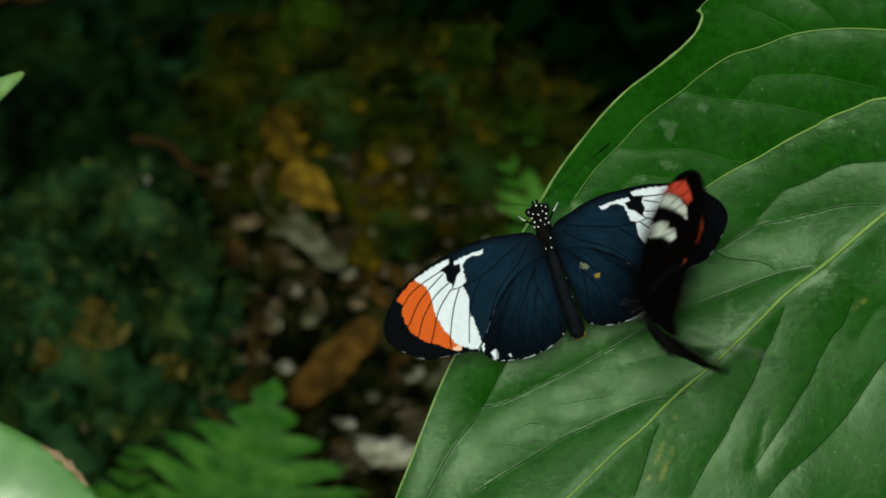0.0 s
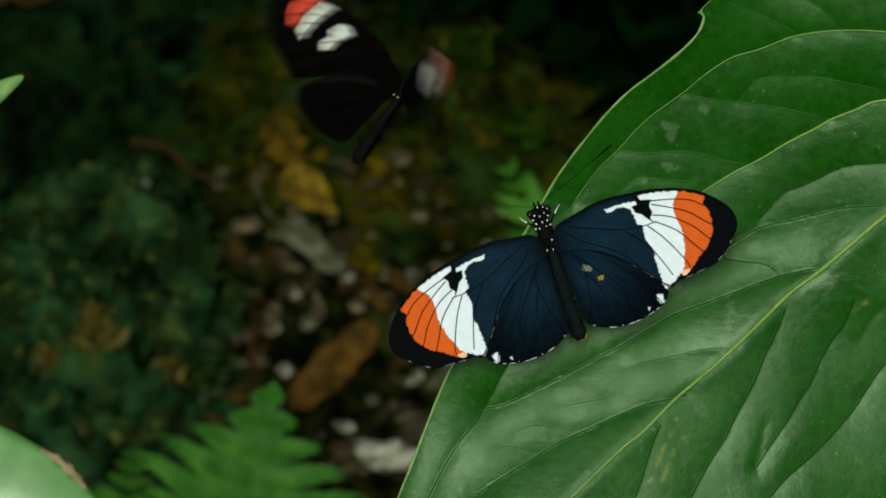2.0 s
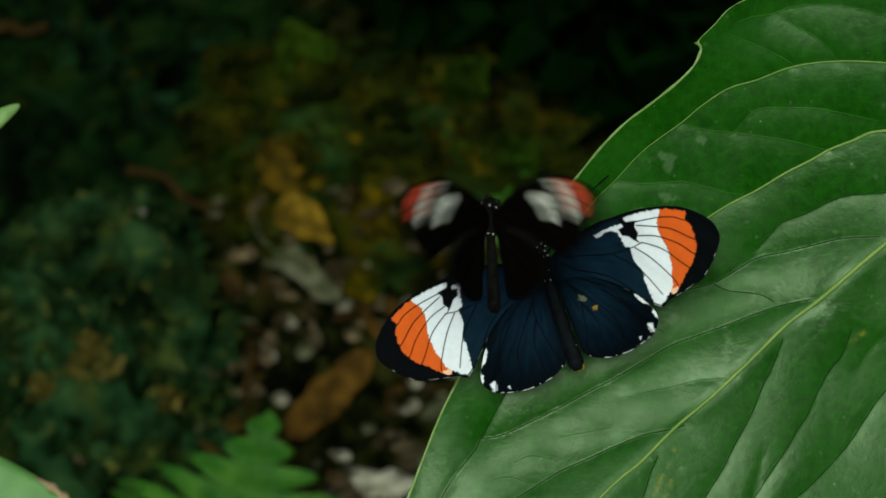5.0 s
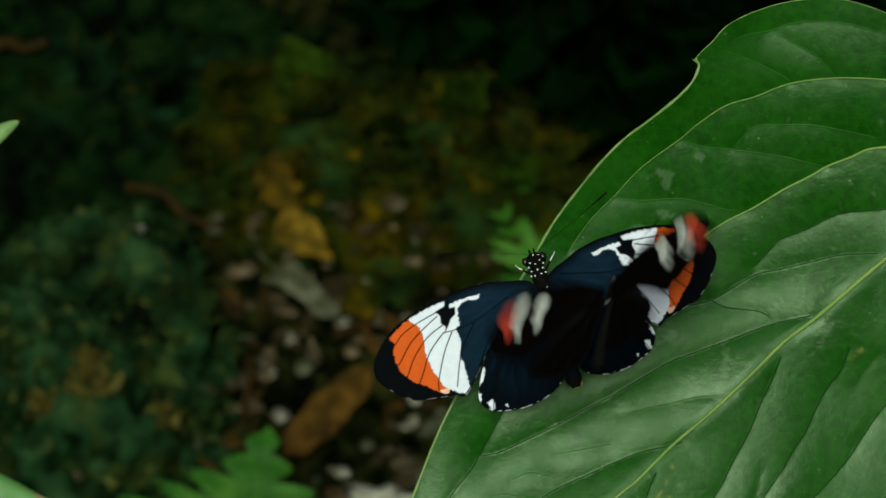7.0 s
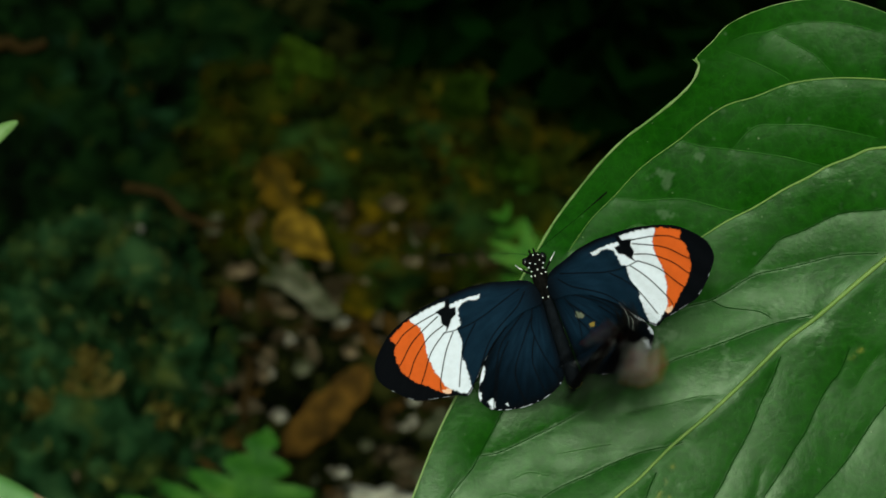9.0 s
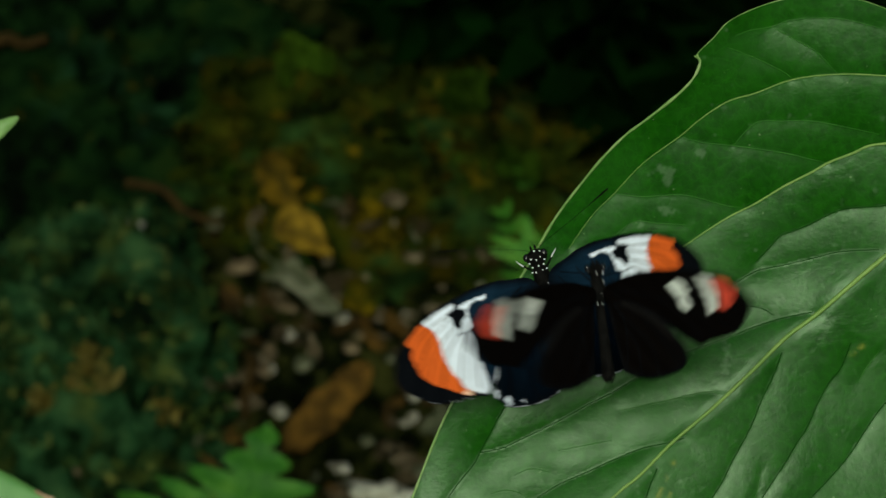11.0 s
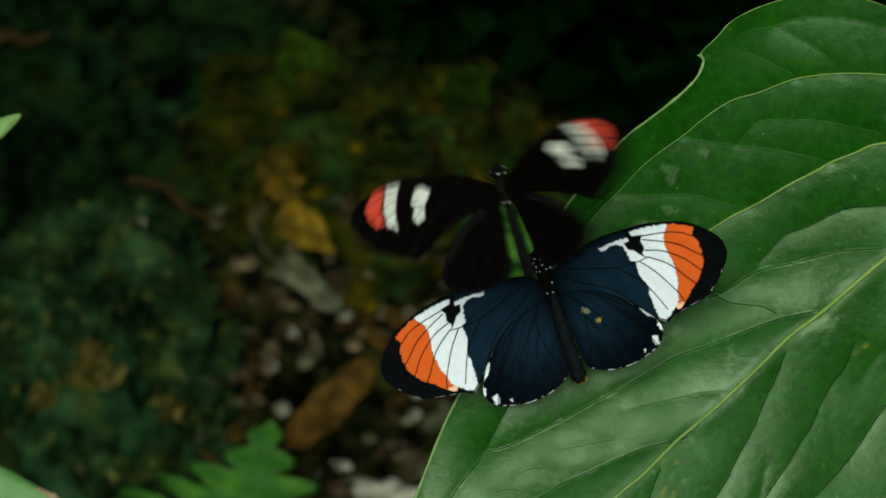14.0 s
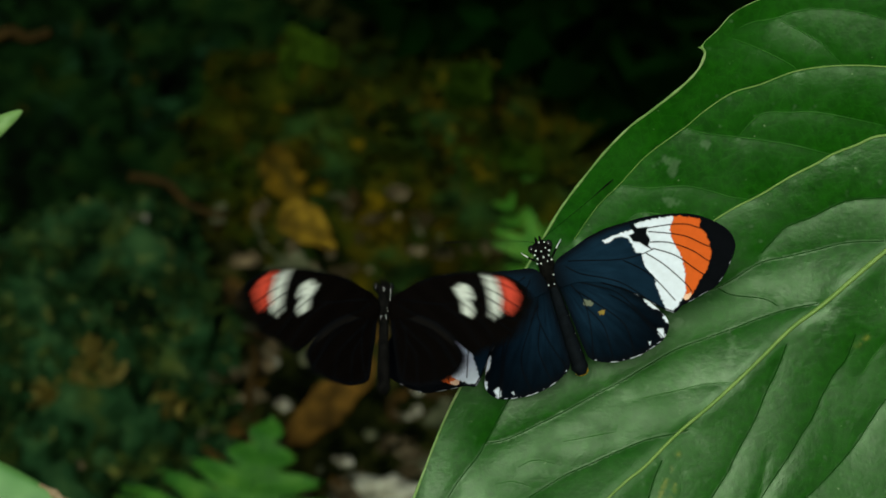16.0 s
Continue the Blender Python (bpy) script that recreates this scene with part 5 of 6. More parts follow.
    walk(flier, [
        (0.00, pose(0.0385, 0.3347, 0.4815, -46, -57, 57)),
        (0.10, pose(0.0291, 0.3334, 0.4748, 13, -27, 63)),
        (0.20, pose(0.0199, 0.3223, 0.4655, 21, -3, 18)),
        (0.30, pose(0.0142, 0.3215, 0.4649, 23, 10, 6)),
        (0.40, pose(0.0151, 0.3228, 0.4660, 39, 6, -11)),
        (0.50, pose(0.0251, 0.3360, 0.4761, 1, -6, 1)),
        (0.60, pose(0.0266, 0.3431, 0.4830, 21, -7, -3)),
        (0.70, pose(0.0253, 0.3516, 0.4901, 30, 22, -34)),
        (0.80, pose(0.0139, 0.3543, 0.4923, 33, -7, -10)),
        (0.90, pose(0.0191, 0.3543, 0.4923, 30, -11, 15)),
        (1.00, pose(0.0153, 0.3532, 0.4897, 74, -26, -3)),
        (1.10, pose(0.0165, 0.3509, 0.4895, 33, -13, 6)),
        (1.20, pose(-0.0038, 0.3570, 0.4947, 25, -3, -0)),
        (1.30, pose(-0.0052, 0.3570, 0.4947, 36, -1, -15)),
        (1.40, pose(-0.0021, 0.3536, 0.4918, 34, -4, -2)),
        (1.50, pose(-0.0154, 0.3544, 0.4926, 33, -0, 1)),
        (1.60, pose(-0.0171, 0.3523, 0.4907, 27, 8, -19)),
        (1.70, pose(-0.0030, 0.3490, 0.4879, 26, -1, -14)),
        (1.80, pose(0.0045, 0.3557, 0.4936, 21, -7, -36)),
        (1.90, pose(-0.0034, 0.3659, 0.5021, 26, 8, -32)),
        (2.00, pose(-0.0081, 0.3710, 0.5049, 16, -8, -37)),
        (2.10, pose(-0.0007, 0.3686, 0.5043, 34, 18, -30)),
        (2.20, pose(-0.0021, 0.3709, 0.5063, -11, -29, 79)),
        (2.30, pose(-0.0011, 0.3719, 0.5072, -159, -49, 80)),
        (2.40, pose(0.0028, 0.3703, 0.5058, -145, -54, 70)),
        (2.50, pose(-0.0016, 0.3726, 0.5066, -148, -37, 52)),
        (2.60, pose(0.0002, 0.3731, 0.5081, -139, -26, 58)),
        (2.70, pose(-0.0034, 0.3663, 0.5025, -156, -26, 43)),
        (2.80, pose(-0.0039, 0.3650, 0.5013, -130, -24, 36)),
        (2.90, pose(-0.0052, 0.3664, 0.5025, -107, -25, 26)),
        (3.00, pose(-0.0061, 0.3677, 0.5023, -136, -16, 25)),
        (3.10, pose(-0.0011, 0.3583, 0.4957, -110, 14, -20)),
        (3.20, pose(-0.0015, 0.3617, 0.4986, -116, -26, 30)),
        (3.30, pose(-0.0029, 0.3645, 0.5009, -113, -64, 41)),
        (3.40, pose(0.0091, 0.3696, 0.5052, -118, -38, 42)),
        (3.50, pose(0.0126, 0.3817, 0.5143, 171, -35, 54)),
        (3.60, pose(0.0166, 0.3817, 0.5154, -167, -20, 111)),
        (3.70, pose(0.0140, 0.3761, 0.5107, -163, 30, -61)),
        (3.80, pose(0.0171, 0.3696, 0.5052, -154, 37, -65)),
        (3.90, pose(0.0216, 0.3614, 0.4983, -142, 42, -50)),
        (4.00, pose(0.0195, 0.3593, 0.4967, -99, 21, 105)),
        (4.10, pose(0.0142, 0.3543, 0.4924, 42, 21, -46)),
        (4.20, pose(0.0194, 0.3495, 0.4883, 49, -6, 15)),
        (4.30, pose(0.0198, 0.3505, 0.4892, 32, -3, 5)),
        (4.40, pose(0.0198, 0.3499, 0.4887, 16, 1, 7)),
        (4.50, pose(0.0187, 0.3484, 0.4874, 31, -0, 7)),
        (4.60, pose(0.0198, 0.3494, 0.4883, 18, 1, 3)),
        (4.70, pose(0.0150, 0.3505, 0.4892, 34, -3, 5)),
        (4.80, pose(0.0134, 0.3523, 0.4907, 19, -1, 5)),
        (4.90, pose(0.0112, 0.3525, 0.4909, 41, -3, -1)),
        (5.00, pose(0.0101, 0.3544, 0.4925, 20, 1, 3)),
        (5.10, pose(0.0091, 0.3546, 0.4926, 40, -2, 2)),
        (5.20, pose(0.0091, 0.3556, 0.4935, 22, 1, 1)),
        (5.30, pose(0.0086, 0.3558, 0.4936, 43, -0, 0)),
        (5.40, pose(0.0102, 0.3552, 0.4931, 20, 1, 3)),
        (5.50, pose(0.0114, 0.3545, 0.4926, 40, -2, 2)),
        (5.60, pose(0.0136, 0.3539, 0.4920, 19, 0, 6)),
        (5.70, pose(0.0152, 0.3532, 0.4915, 37, -3, 4)),
        (5.80, pose(0.0163, 0.3534, 0.4916, 19, 0, 6)),
        (5.90, pose(0.0175, 0.3536, 0.4918, 38, -4, 5)),
        (6.00, pose(0.0180, 0.3538, 0.4920, 20, 0, 6)),
        (6.10, pose(0.0181, 0.3540, 0.4921, 34, -6, 6)),
        (6.20, pose(0.0186, 0.3546, 0.4926, 20, -3, 14)),
        (6.30, pose(0.0187, 0.3552, 0.4932, 22, -19, 12)),
        (6.40, pose(0.0218, 0.3538, 0.4919, 28, -2, 24)),
        (6.50, pose(0.0192, 0.3485, 0.4876, 46, 0, 18)),
        (6.60, pose(0.0200, 0.3449, 0.4845, 9, 3, 16)),
        (6.70, pose(0.0187, 0.3467, 0.4860, 27, -9, 5)),
        (6.80, pose(0.0196, 0.3451, 0.4846, -16, -18, 11)),
        (6.90, pose(0.0191, 0.3437, 0.4835, -2, 4, 27)),
        (7.00, pose(0.0340, 0.3461, 0.4860, -0, -45, -15)),
        (7.10, pose(0.0342, 0.3489, 0.4879, 31, -8, 20)),
        (7.20, pose(0.0284, 0.3473, 0.4865, 22, -14, 12)),
        (7.30, pose(0.0205, 0.3466, 0.4859, -12, -1, 21)),
        (7.40, pose(0.0213, 0.3467, 0.4860, 10, 10, 13)),
        (7.50, pose(0.0288, 0.3463, 0.4847, 62, -2, -6)),
        (7.60, pose(0.0327, 0.3433, 0.4831, 29, 3, 7)),
        (7.70, pose(0.0455, 0.3443, 0.4840, 36, -3, 2)),
        (7.80, pose(0.0552, 0.3443, 0.4840, -5, -29, 5)),
        (7.90, pose(0.0627, 0.3460, 0.4854, -2, -34, 8)),
        (8.00, pose(0.0625, 0.3474, 0.4838, 38, -7, 43)),
        (8.10, pose(0.0566, 0.3453, 0.4849, 4, -17, 47)),
        (8.20, pose(0.0443, 0.3503, 0.4891, 11, -28, 35)),
        (8.30, pose(0.0342, 0.3520, 0.4905, 35, -13, 21)),
        (8.40, pose(0.0483, 0.3520, 0.4904, 21, -26, 42)),
        (8.50, pose(0.0367, 0.3495, 0.4883, -9, -29, 21)),
        (8.60, pose(0.0334, 0.3456, 0.4851, 4, -5, 41)),
        (8.70, pose(0.0364, 0.3473, 0.4865, 14, -25, 42)),
        (8.80, pose(0.0417, 0.3473, 0.4865, 25, -26, 25)),
        (8.90, pose(0.0348, 0.3449, 0.4845, 16, -18, 35)),
        (9.00, pose(0.0341, 0.3410, 0.4812, 36, 25, -26)),
        (9.10, pose(0.0242, 0.3347, 0.4759, 7, 41, -78)),
        (9.20, pose(0.0176, 0.3313, 0.4731, -11, 44, -106)),
        (9.30, pose(0.0085, 0.3242, 0.4671, 31, 37, -44)),
        (9.40, pose(0.0019, 0.3192, 0.4629, 35, 4, -6)),
        (9.50, pose(-0.0090, 0.3191, 0.4629, 30, 2, -4)),
        (9.60, pose(-0.0166, 0.3241, 0.4671, 37, 8, -5)),
        (9.70, pose(-0.0210, 0.3308, 0.4726, 26, 2, -5)),
        (9.80, pose(-0.0221, 0.3374, 0.4782, 37, 5, 0)),
        (9.90, pose(-0.0199, 0.3441, 0.4838, 26, 1, -6)),
        (10.00, pose(-0.0166, 0.3499, 0.4887, 37, -2, -1)),
        (10.10, pose(-0.0112, 0.3532, 0.4915, 27, 1, -2)),
        (10.20, pose(-0.0058, 0.3566, 0.4943, 35, -2, 2)),
        (10.30, pose(0.0008, 0.3582, 0.4957, 27, 0, 3)),
        (10.40, pose(0.0073, 0.3590, 0.4963, 40, -4, 4)),
        (10.50, pose(0.0139, 0.3582, 0.4956, 24, -2, 5)),
        (10.60, pose(0.0193, 0.3565, 0.4942, 40, -5, 6)),
        (10.70, pose(0.0237, 0.3539, 0.4921, 24, -3, 4)),
        (10.80, pose(0.0269, 0.3514, 0.4899, 40, -4, 8)),
        (10.90, pose(0.0297, 0.3489, 0.4878, 24, -2, 5)),
        (11.00, pose(0.0313, 0.3463, 0.4857, 41, -3, 7)),
        (11.10, pose(0.0324, 0.3438, 0.4836, 26, -1, 5)),
        (11.20, pose(0.0329, 0.3433, 0.4832, 53, -3, 6)),
        (11.30, pose(0.0334, 0.3437, 0.4835, 56, 7, 2)),
        (11.40, pose(0.0390, 0.3419, 0.4819, 47, 2, 27)),
        (11.50, pose(0.0373, 0.3228, 0.4664, 5, -17, 28)),
        (11.60, pose(0.0284, 0.3153, 0.4596, 24, 3, 9)),
        (11.70, pose(0.0258, 0.3142, 0.4587, 23, 3, 3)),
        (11.80, pose(0.0247, 0.3077, 0.4533, 32, -0, 0)),
        (11.90, pose(0.0214, 0.3103, 0.4554, 26, -2, 5)),
        (12.00, pose(-0.0067, 0.3104, 0.4577, -2, -4, 16)),
        (12.10, pose(-0.0227, 0.3229, 0.4660, 30, 6, -9)),
        (12.20, pose(-0.0241, 0.3297, 0.4717, 22, 9, -14)),
        (12.30, pose(-0.0188, 0.3465, 0.4859, 26, 23, -34)),
        (12.40, pose(-0.0091, 0.3600, 0.4971, 37, 10, -15)),
        (12.50, pose(0.0009, 0.3916, 0.4840, 13, 27, 1)),
        (12.60, pose(0.0044, 0.3690, 0.5047, -1, 11, -14)),
        (12.70, pose(0.0141, 0.3542, 0.4923, 21, 5, -11)),
        (12.80, pose(0.0247, 0.3474, 0.4866, 14, 10, 11)),
        (12.90, pose(0.0233, 0.3552, 0.4931, 22, 2, 6)),
        (13.00, pose(0.0196, 0.3714, 0.4923, 5, -7, -3)),
        (13.10, pose(0.0207, 0.3568, 0.4945, 35, -9, 6)),
        (13.20, pose(0.0193, 0.3500, 0.4888, 35, 1, 3)),
        (13.30, pose(0.0233, 0.3477, 0.4868, 31, -3, -1)),
        (13.40, pose(0.0220, 0.3510, 0.4896, 30, -6, -16)),
        (13.50, pose(0.0143, 0.3632, 0.4998, 38, -12, 12)),
        (13.60, pose(0.0060, 0.3662, 0.5024, 29, -3, 2)),
        (13.70, pose(0.0034, 0.3649, 0.5012, 30, -0, 0)),
        (13.80, pose(0.0086, 0.3615, 0.4984, 26, 1, -1)),
        (13.90, pose(0.0139, 0.3604, 0.4975, 33, -5, 1)),
        (14.00, pose(0.0130, 0.3602, 0.4983, 31, -20, 8)),
        (14.10, pose(0.0011, 0.3625, 0.4992, 28, -0, 1)),
        (14.20, pose(-0.0002, 0.3608, 0.4979, 32, 2, 3)),
        (14.30, pose(0.0161, 0.3440, 0.4837, 35, -17, 15)),
        (14.40, pose(0.0095, 0.3440, 0.4837, 35, -19, 16)),
        (14.50, pose(-0.0008, 0.3449, 0.4851, 42, 0, -1)),
        (14.60, pose(-0.0038, 0.3433, 0.4831, 37, -3, -5)),
        (14.70, pose(-0.0016, 0.3433, 0.4831, 21, 5, 4)),
        (14.80, pose(-0.0116, 0.3382, 0.4788, 26, 4, 7)),
        (14.90, pose(-0.0143, 0.3375, 0.4783, 35, 0, -8)),
        (15.00, pose(-0.0110, 0.3362, 0.4763, 45, 5, -20)),
        (15.10, pose(0.0072, 0.3375, 0.4782, 32, 0, 0)),
        (15.20, pose(0.0081, 0.3408, 0.4810, 18, -4, -6)),
        (15.30, pose(-0.0040, 0.3420, 0.4820, 33, -8, -17)),
        (15.40, pose(-0.0030, 0.3356, 0.4767, 26, -9, -17)),
        (15.50, pose(0.0048, 0.3328, 0.4731, 64, -7, -7)),
        (15.60, pose(0.0085, 0.3304, 0.4723, 35, -9, -5)),
        (15.70, pose(0.0003, 0.3404, 0.4807, 29, -1, -4)),
        (15.80, pose(-0.0048, 0.3467, 0.4860, 38, -5, -2)),
        (15.90, pose(-0.0107, 0.3454, 0.4849, 27, -1, 3)),
        (16.00, pose(-0.0110, 0.3429, 0.4828, 15, 2, 1)),
    ])
    for wing, s in flier_wings:
        def beat(angle, turned=1):
            return flap(s, angle, 0, 0, (24 if wing.name.startswith("forewing") else 3) * turned)
        def held(right, left, twist, back):
            fore = wing.name.startswith("forewing")
            return flap(s, right if s > 0 else left, back if fore else 0, 0, twist if fore else 3)
        walk(wing, [
            (0.000, held(0, -80, 17, -5)), (0.033, held(15, -65, 17, -5)), (0.067, beat(67)), (0.100, beat(49)), (0.133, beat(31)), (0.167, beat(6)),
            (0.200, beat(24)), (0.233, beat(42)), (0.267, beat(39)), (0.300, beat(21)), (0.333, beat(3)), (0.367, beat(28)),
            (0.400, beat(46)), (0.433, beat(64)), (0.467, held(16, 16, 12, 10)), (0.500, held(31, 31, 12, 10)), (0.533, held(46, 46, 12, 10)), (0.567, beat(-0)),
            (0.600, beat(18)), (0.633, beat(36)), (0.667, beat(88)), (0.700, beat(70)), (0.733, beat(52)), (0.767, beat(23)),
            (0.800, beat(41)), (0.833, beat(59)), (0.867, beat(61)), (0.900, beat(43)), (0.933, beat(25)), (0.967, held(9, 6, 14, -29)),
            (1.000, held(24, 21, 14, -29)), (1.033, held(39, 36, 14, -29)), (1.067, beat(51)), (1.100, beat(33)), (1.133, beat(15)), (1.167, beat(25)),
            (1.200, beat(43)), (1.233, beat(61)), (1.267, beat(57)), (1.300, beat(39)), (1.333, beat(21)), (1.367, beat(17)),
            (1.400, beat(35)), (1.433, beat(53)), (1.467, held(17, 17, 15, -17)), (1.500, held(32, 32, 15, -17)), (1.533, held(47, 47, 15, -17)), (1.567, beat(20)),
            (1.600, beat(38)), (1.633, beat(56)), (1.667, beat(39)), (1.700, beat(21)), (1.733, beat(3)), (1.767, beat(12)),
            (1.800, beat(30)), (1.833, beat(48)), (1.867, beat(54)), (1.900, beat(36)), (1.933, beat(18)), (1.967, held(35, 37, 18, -2)),
            (2.000, held(50, 52, 18, -2)), (2.033, held(65, 67, 18, -2)), (2.067, beat(60)), (2.100, beat(42)), (2.133, beat(24)), (2.167, beat(50, 0)),
            (2.200, beat(68, 0)), (2.233, beat(86, 0)), (2.267, beat(86, 0)), (2.300, beat(68, 0)), (2.333, beat(50, 0)),
            (2.367, beat(50, 0)), (2.400, beat(68, 0)), (2.433, beat(86, 0)), (2.467, held(30, 33, 8, -8)), (2.500, held(50, 53, 8, -8)),
            (2.533, held(70, 73, 8, -8)), (2.567, beat(43, 0)), (2.600, beat(61, 0)), (2.633, beat(79, 0)), (2.667, beat(67, 0)),
            (2.700, beat(49, 0)), (2.733, beat(31, 0)), (2.767, beat(40, 0)), (2.800, beat(58, 0)), (2.833, beat(76, 0)),
            (2.867, beat(81, 0)), (2.900, beat(63, 0)), (2.933, beat(45, 0)), (2.967, held(13, 13, 7, -7)), (3.000, held(33, 33, 7, -7)),
            (3.033, held(53, 53, 7, -7)), (3.067, beat(89, 0)), (3.100, beat(71, 0)), (3.133, beat(53, 0)), (3.167, beat(30, 0)),
            (3.200, beat(48, 0)), (3.233, beat(66, 0)), (3.267, beat(85, 0)), (3.300, beat(67, 0)), (3.333, beat(49, 0)),
            (3.367, beat(55, 0)), (3.400, beat(73, 0)), (3.433, beat(91, 0)), (3.467, held(20, 20, 4, -7)), (3.500, held(40, 40, 4, -7)),
            (3.533, held(60, 60, 4, -7)), (3.567, beat(43, 0)), (3.600, beat(61, 0)), (3.633, beat(79, 0)), (3.667, beat(69, 0)),
            (3.700, beat(51, 0)), (3.733, beat(33, 0)), (3.767, beat(26, 0)), (3.800, beat(44, 0)), (3.833, beat(62, 0)),
            (3.867, beat(57, 0)), (3.900, beat(39, 0)), (3.933, beat(21, 0)), (3.967, held(27, 28, 10, 2)), (4.000, held(47, 48, 10, 2)),
            (4.033, held(67, 68, 10, 2)), (4.067, beat(69, 0)), (4.100, beat(51, 0)), (4.133, beat(33, 0)), (4.167, beat(38)), (4.200, beat(56)),
            (4.233, beat(74)), (4.267, beat(54)), (4.300, beat(36)), (4.333, beat(18)), (4.367, beat(44)), (4.400, beat(62)),
            (4.433, beat(80)), (4.467, beat(47)), (4.500, beat(29)), (4.533, beat(11)), (4.567, beat(39)), (4.600, beat(57)),
            (4.633, beat(75)), (4.667, beat(47)), (4.700, beat(29)), (4.733, beat(11)), (4.767, beat(37)), (4.800, beat(55)),
            (4.833, beat(73)), (4.867, beat(48)), (4.900, beat(30)), (4.933, beat(12)), (4.967, beat(39)), (5.000, beat(57)),
            (5.033, beat(75)), (5.067, beat(45)), (5.100, beat(27)), (5.133, beat(9)), (5.167, beat(39)), (5.200, beat(57)),
            (5.233, beat(75)), (5.267, beat(48)), (5.300, beat(30)), (5.333, beat(12)), (5.367, beat(39)), (5.400, beat(57)),
            (5.433, beat(75)), (5.467, beat(45)), (5.500, beat(27)), (5.533, beat(9)), (5.567, beat(38)), (5.600, beat(56)),
            (5.633, beat(74)), (5.667, beat(47)), (5.700, beat(29)), (5.733, beat(11)), (5.767, beat(40)), (5.800, beat(58)),
            (5.833, beat(76)), (5.867, beat(47)), (5.900, beat(29)), (5.933, beat(11)), (5.967, beat(41)), (6.000, beat(59)),
            (6.033, beat(77)), (6.067, beat(51)), (6.100, beat(33)), (6.133, beat(15)), (6.167, beat(38)), (6.200, beat(56)),
            (6.233, beat(74)), (6.267, beat(55)), (6.300, beat(37)), (6.333, beat(19)), (6.367, beat(19)), (6.400, beat(37)),
            (6.433, beat(55)), (6.467, held(76, 42, 12, 3)), (6.500, held(92, 48, 12, 3)), (6.533, held(88, 54, 12, 3)), (6.567, beat(2)), (6.600, beat(20)),
            (6.633, beat(38)), (6.667, beat(59)), (6.700, beat(41)), (6.733, beat(23)), (6.767, beat(18)), (6.800, beat(36)),
            (6.833, beat(54)), (6.867, beat(53)), (6.900, beat(35)), (6.933, beat(17)), (6.967, held(-3, -9, 10, -10)), (7.000, held(12, 6, 10, -10)),
            (7.033, held(27, 21, 10, -10)), (7.067, beat(79)), (7.100, beat(61)), (7.133, beat(43)), (7.167, beat(25)), (7.200, beat(43)),
            (7.233, beat(61)), (7.267, beat(54)), (7.300, beat(36)), (7.333, beat(18)), (7.367, beat(6)), (7.400, beat(24)),
            (7.433, beat(42)), (7.467, held(19, 20, 13, -21)), (7.500, held(34, 35, 13, -21)), (7.533, held(49, 50, 13, -21)), (7.567, beat(31)), (7.600, beat(49)),
            (7.633, beat(67)), (7.667, beat(72)), (7.700, beat(54)), (7.733, beat(36)), (7.767, beat(23)), (7.800, beat(41)),
            (7.833, beat(59)), (7.867, beat(59)), (7.900, beat(41)), (7.933, beat(23)), (7.967, held(32, 39, 5, -7)), (8.000, held(47, 54, 5, -7)),
            (8.033, held(62, 69, 5, -7)), (8.067, beat(46)), (8.100, beat(28)), (8.133, beat(10)), (8.167, beat(26)), (8.200, beat(44)),
            (8.233, beat(62)), (8.267, beat(94)), (8.300, beat(76)), (8.333, beat(58)), (8.367, beat(35)), (8.400, beat(53)),
            (8.433, beat(71)), (8.467, held(27, 22, 14, 4)), (8.500, held(42, 37, 14, 4)), (8.533, held(57, 52, 14, 4)), (8.567, beat(25)), (8.600, beat(43)),
            (8.633, beat(61)), (8.667, beat(61)), (8.700, beat(43)), (8.733, beat(25)), (8.767, beat(27)), (8.800, beat(45)),
            (8.833, beat(63)), (8.867, beat(53)), (8.900, beat(35)), (8.933, beat(17)), (8.967, beat(62)), (9.000, beat(80)),
            (9.033, beat(98)), (9.067, beat(89)), (9.100, beat(71)), (9.133, beat(53)), (9.167, beat(47)), (9.200, beat(65)),
            (9.233, beat(83)), (9.267, beat(88)), (9.300, beat(70)), (9.333, beat(52)), (9.367, beat(28)), (9.400, beat(46)),
            (9.433, beat(64)), (9.467, beat(76)), (9.500, beat(58)), (9.533, beat(40)), (9.567, beat(21)), (9.600, beat(39)),
            (9.633, beat(57)), (9.667, beat(81)), (9.700, beat(63)), (9.733, beat(45)), (9.767, beat(18)), (9.800, beat(36)),
            (9.833, beat(54)), (9.867, beat(80)), (9.900, beat(62)), (9.933, beat(44)), (9.967, beat(16)), (10.000, beat(34)),
            (10.033, beat(52)), (10.067, beat(76)), (10.100, beat(58)), (10.133, beat(40)), (10.167, beat(18)), (10.200, beat(36)),
            (10.233, beat(54)), (10.267, beat(75)), (10.300, beat(57)), (10.333, beat(39)), (10.367, beat(18)), (10.400, beat(36)),
            (10.433, beat(54)), (10.467, beat(79)), (10.500, beat(61)), (10.533, beat(43)), (10.567, beat(13)), (10.600, beat(31)),
            (10.633, beat(49)), (10.667, beat(80)), (10.700, beat(62)), (10.733, beat(44)), (10.767, beat(15)), (10.800, beat(33)),
            (10.833, beat(51)), (10.867, beat(80)), (10.900, beat(62)), (10.933, beat(44)), (10.967, beat(15)), (11.000, beat(33)),
            (11.033, beat(51)), (11.067, beat(77)), (11.100, beat(59)), (11.133, beat(41)), (11.167, beat(23)), (11.200, beat(41)),
            (11.233, beat(59)), (11.267, beat(86)), (11.300, beat(68)), (11.333, beat(50)), (11.367, beat(21)), (11.400, beat(39)),
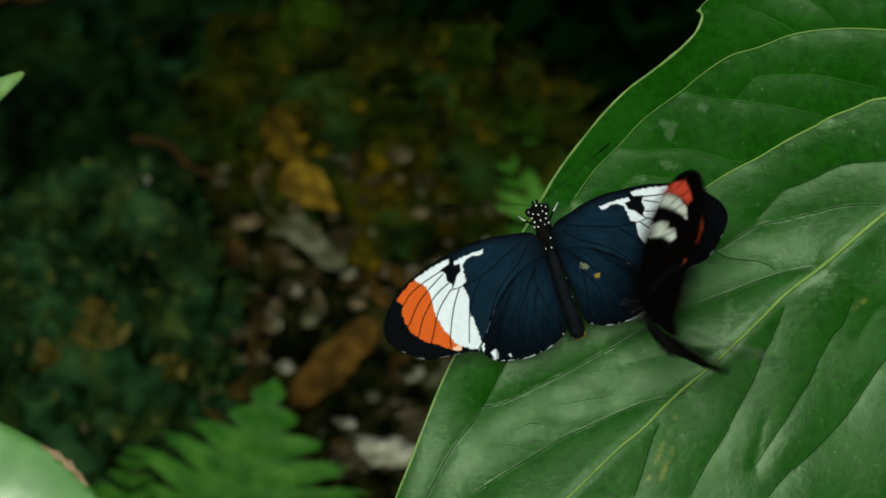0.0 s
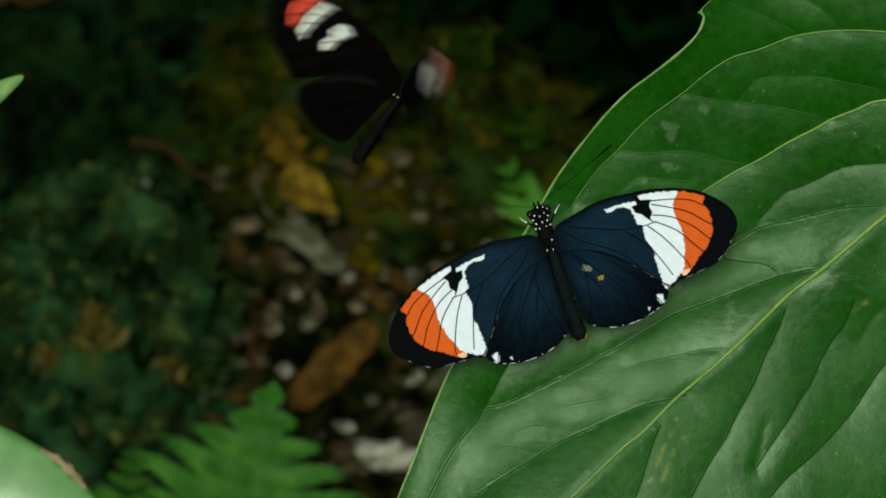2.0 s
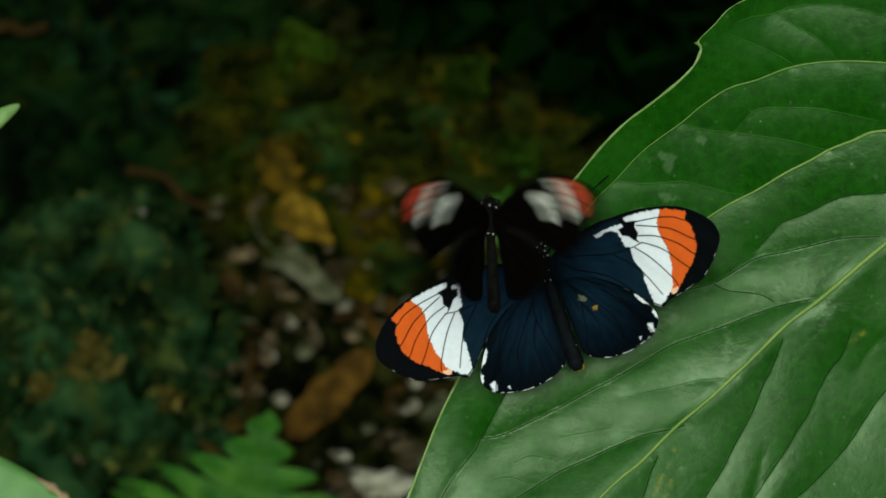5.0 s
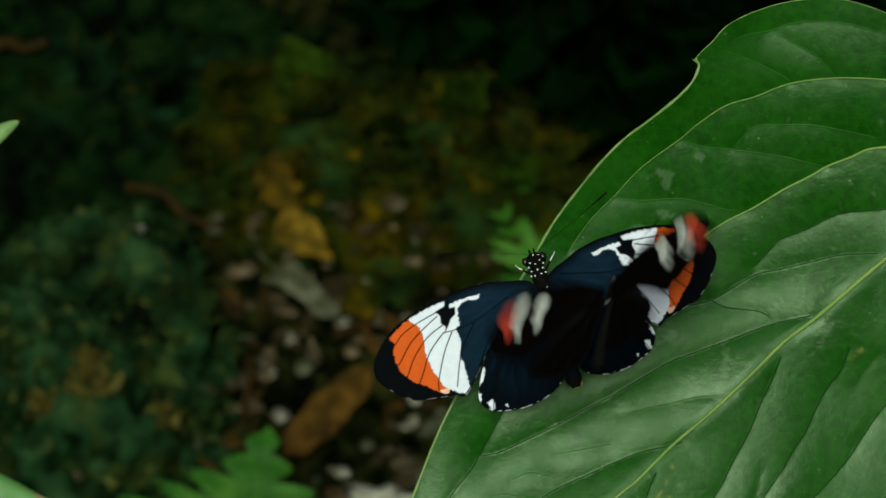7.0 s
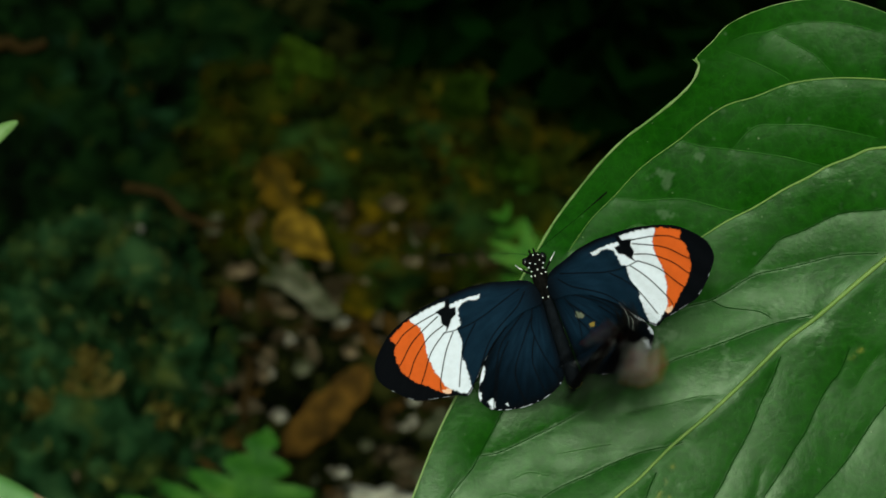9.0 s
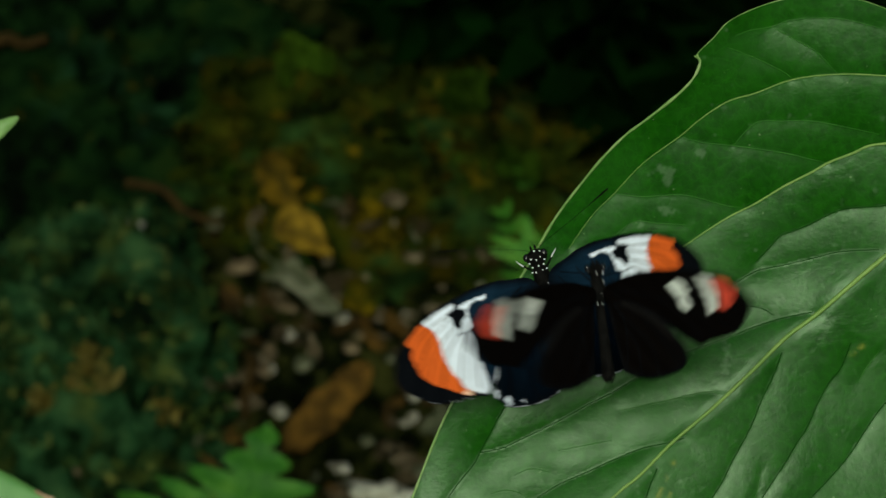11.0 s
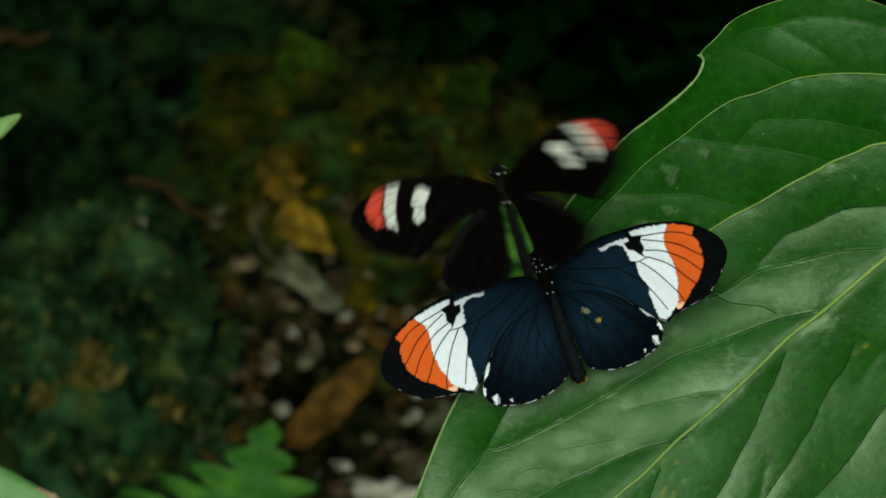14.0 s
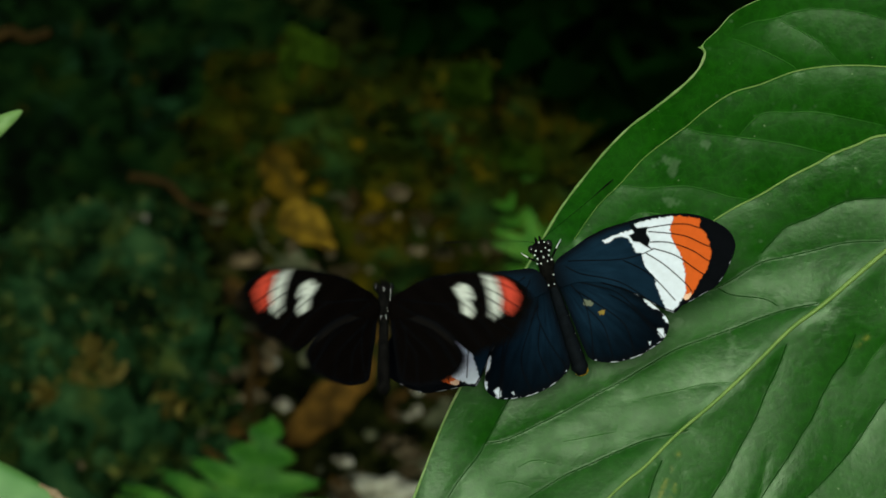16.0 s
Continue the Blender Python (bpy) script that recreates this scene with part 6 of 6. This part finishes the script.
            (11.433, beat(57)), (11.467, held(34, 36, 13, -11)), (11.500, held(49, 51, 13, -11)), (11.533, held(64, 66, 13, -11)), (11.567, beat(11)), (11.600, beat(29)),
            (11.633, beat(47)), (11.667, beat(40)), (11.700, beat(22)), (11.733, beat(4)), (11.767, beat(18)), (11.800, beat(36)),
            (11.833, beat(54)), (11.867, beat(79)), (11.900, beat(61)), (11.933, beat(43)), (11.967, held(17, 17, 13, -16)), (12.000, held(32, 32, 13, -16)),
            (12.033, held(47, 47, 13, -16)), (12.067, beat(61)), (12.100, beat(43)), (12.133, beat(25)), (12.167, beat(27)), (12.200, beat(45)),
            (12.233, beat(63)), (12.267, beat(81)), (12.300, beat(63)), (12.333, beat(45)), (12.367, beat(48)), (12.400, beat(66)),
            (12.433, beat(84)), (12.467, held(12, 17, -20, -13)), (12.500, held(27, 32, -20, -13)), (12.533, held(42, 47, -20, -13)), (12.567, beat(4)), (12.600, beat(22)),
            (12.633, beat(40)), (12.667, beat(61)), (12.700, beat(43)), (12.733, beat(25)), (12.767, beat(2)), (12.800, beat(20)),
            (12.833, beat(38)), (12.867, beat(56)), (12.900, beat(38)), (12.933, beat(20)), (12.967, held(14, 16, 12, 28)), (13.000, held(29, 31, 12, 28)),
            (13.033, held(44, 46, 12, 28)), (13.067, beat(62)), (13.100, beat(44)), (13.133, beat(26)), (13.167, beat(27)), (13.200, beat(45)),
            (13.233, beat(63)), (13.267, beat(57)), (13.300, beat(39)), (13.333, beat(21)), (13.367, beat(24)), (13.400, beat(42)),
            (13.433, beat(60)), (13.467, held(23, 24, 10, 5)), (13.500, held(38, 39, 10, 5)), (13.533, held(53, 54, 10, 5)), (13.567, beat(15)), (13.600, beat(33)),
            (13.633, beat(51)), (13.667, beat(56)), (13.700, beat(38)), (13.733, beat(20)), (13.767, beat(20)), (13.800, beat(38)),
            (13.833, beat(56)), (13.867, beat(57)), (13.900, beat(39)), (13.933, beat(21)), (13.967, held(16, 14, 14, -12)), (14.000, held(31, 29, 14, -12)),
            (14.033, held(46, 44, 14, -12)), (14.067, beat(48)), (14.100, beat(30)), (14.133, beat(12)), (14.167, beat(4)), (14.200, beat(22)),
            (14.233, beat(40)), (14.267, beat(58)), (14.300, beat(40)), (14.333, beat(22)), (14.367, beat(28)), (14.400, beat(46)),
            (14.433, beat(64)), (14.467, held(17, 20, 13, -8)), (14.500, held(32, 35, 13, -8)), (14.533, held(47, 50, 13, -8)), (14.567, beat(43)), (14.600, beat(61)),
            (14.633, beat(79)), (14.667, beat(73)), (14.700, beat(55)), (14.733, beat(37)), (14.767, beat(14)), (14.800, beat(32)),
            (14.833, beat(50)), (14.867, beat(69)), (14.900, beat(51)), (14.933, beat(33)), (14.967, held(33, 31, 14, -10)), (15.000, held(48, 46, 14, -10)),
            (15.033, held(63, 61, 14, -10)), (15.067, beat(73)), (15.100, beat(55)), (15.133, beat(37)), (15.167, beat(29)), (15.200, beat(47)),
            (15.233, beat(65)), (15.267, beat(63)), (15.300, beat(45)), (15.333, beat(27)), (15.367, beat(15)), (15.400, beat(33)),
            (15.433, beat(51)), (15.467, held(24, 23, 15, -28)), (15.500, held(39, 38, 15, -28)), (15.533, held(54, 53, 15, -28)), (15.567, beat(26)), (15.600, beat(44)),
            (15.633, beat(62)), (15.667, beat(72)), (15.700, beat(54)), (15.733, beat(36)), (15.767, beat(7)), (15.800, beat(25)),
            (15.833, beat(43)), (15.867, beat(41)), (15.900, beat(23)), (15.933, beat(5)), (15.967, held(11, 14, 14, -1)), (16.000, held(26, 29, 14, -1)),

        ])

motions()
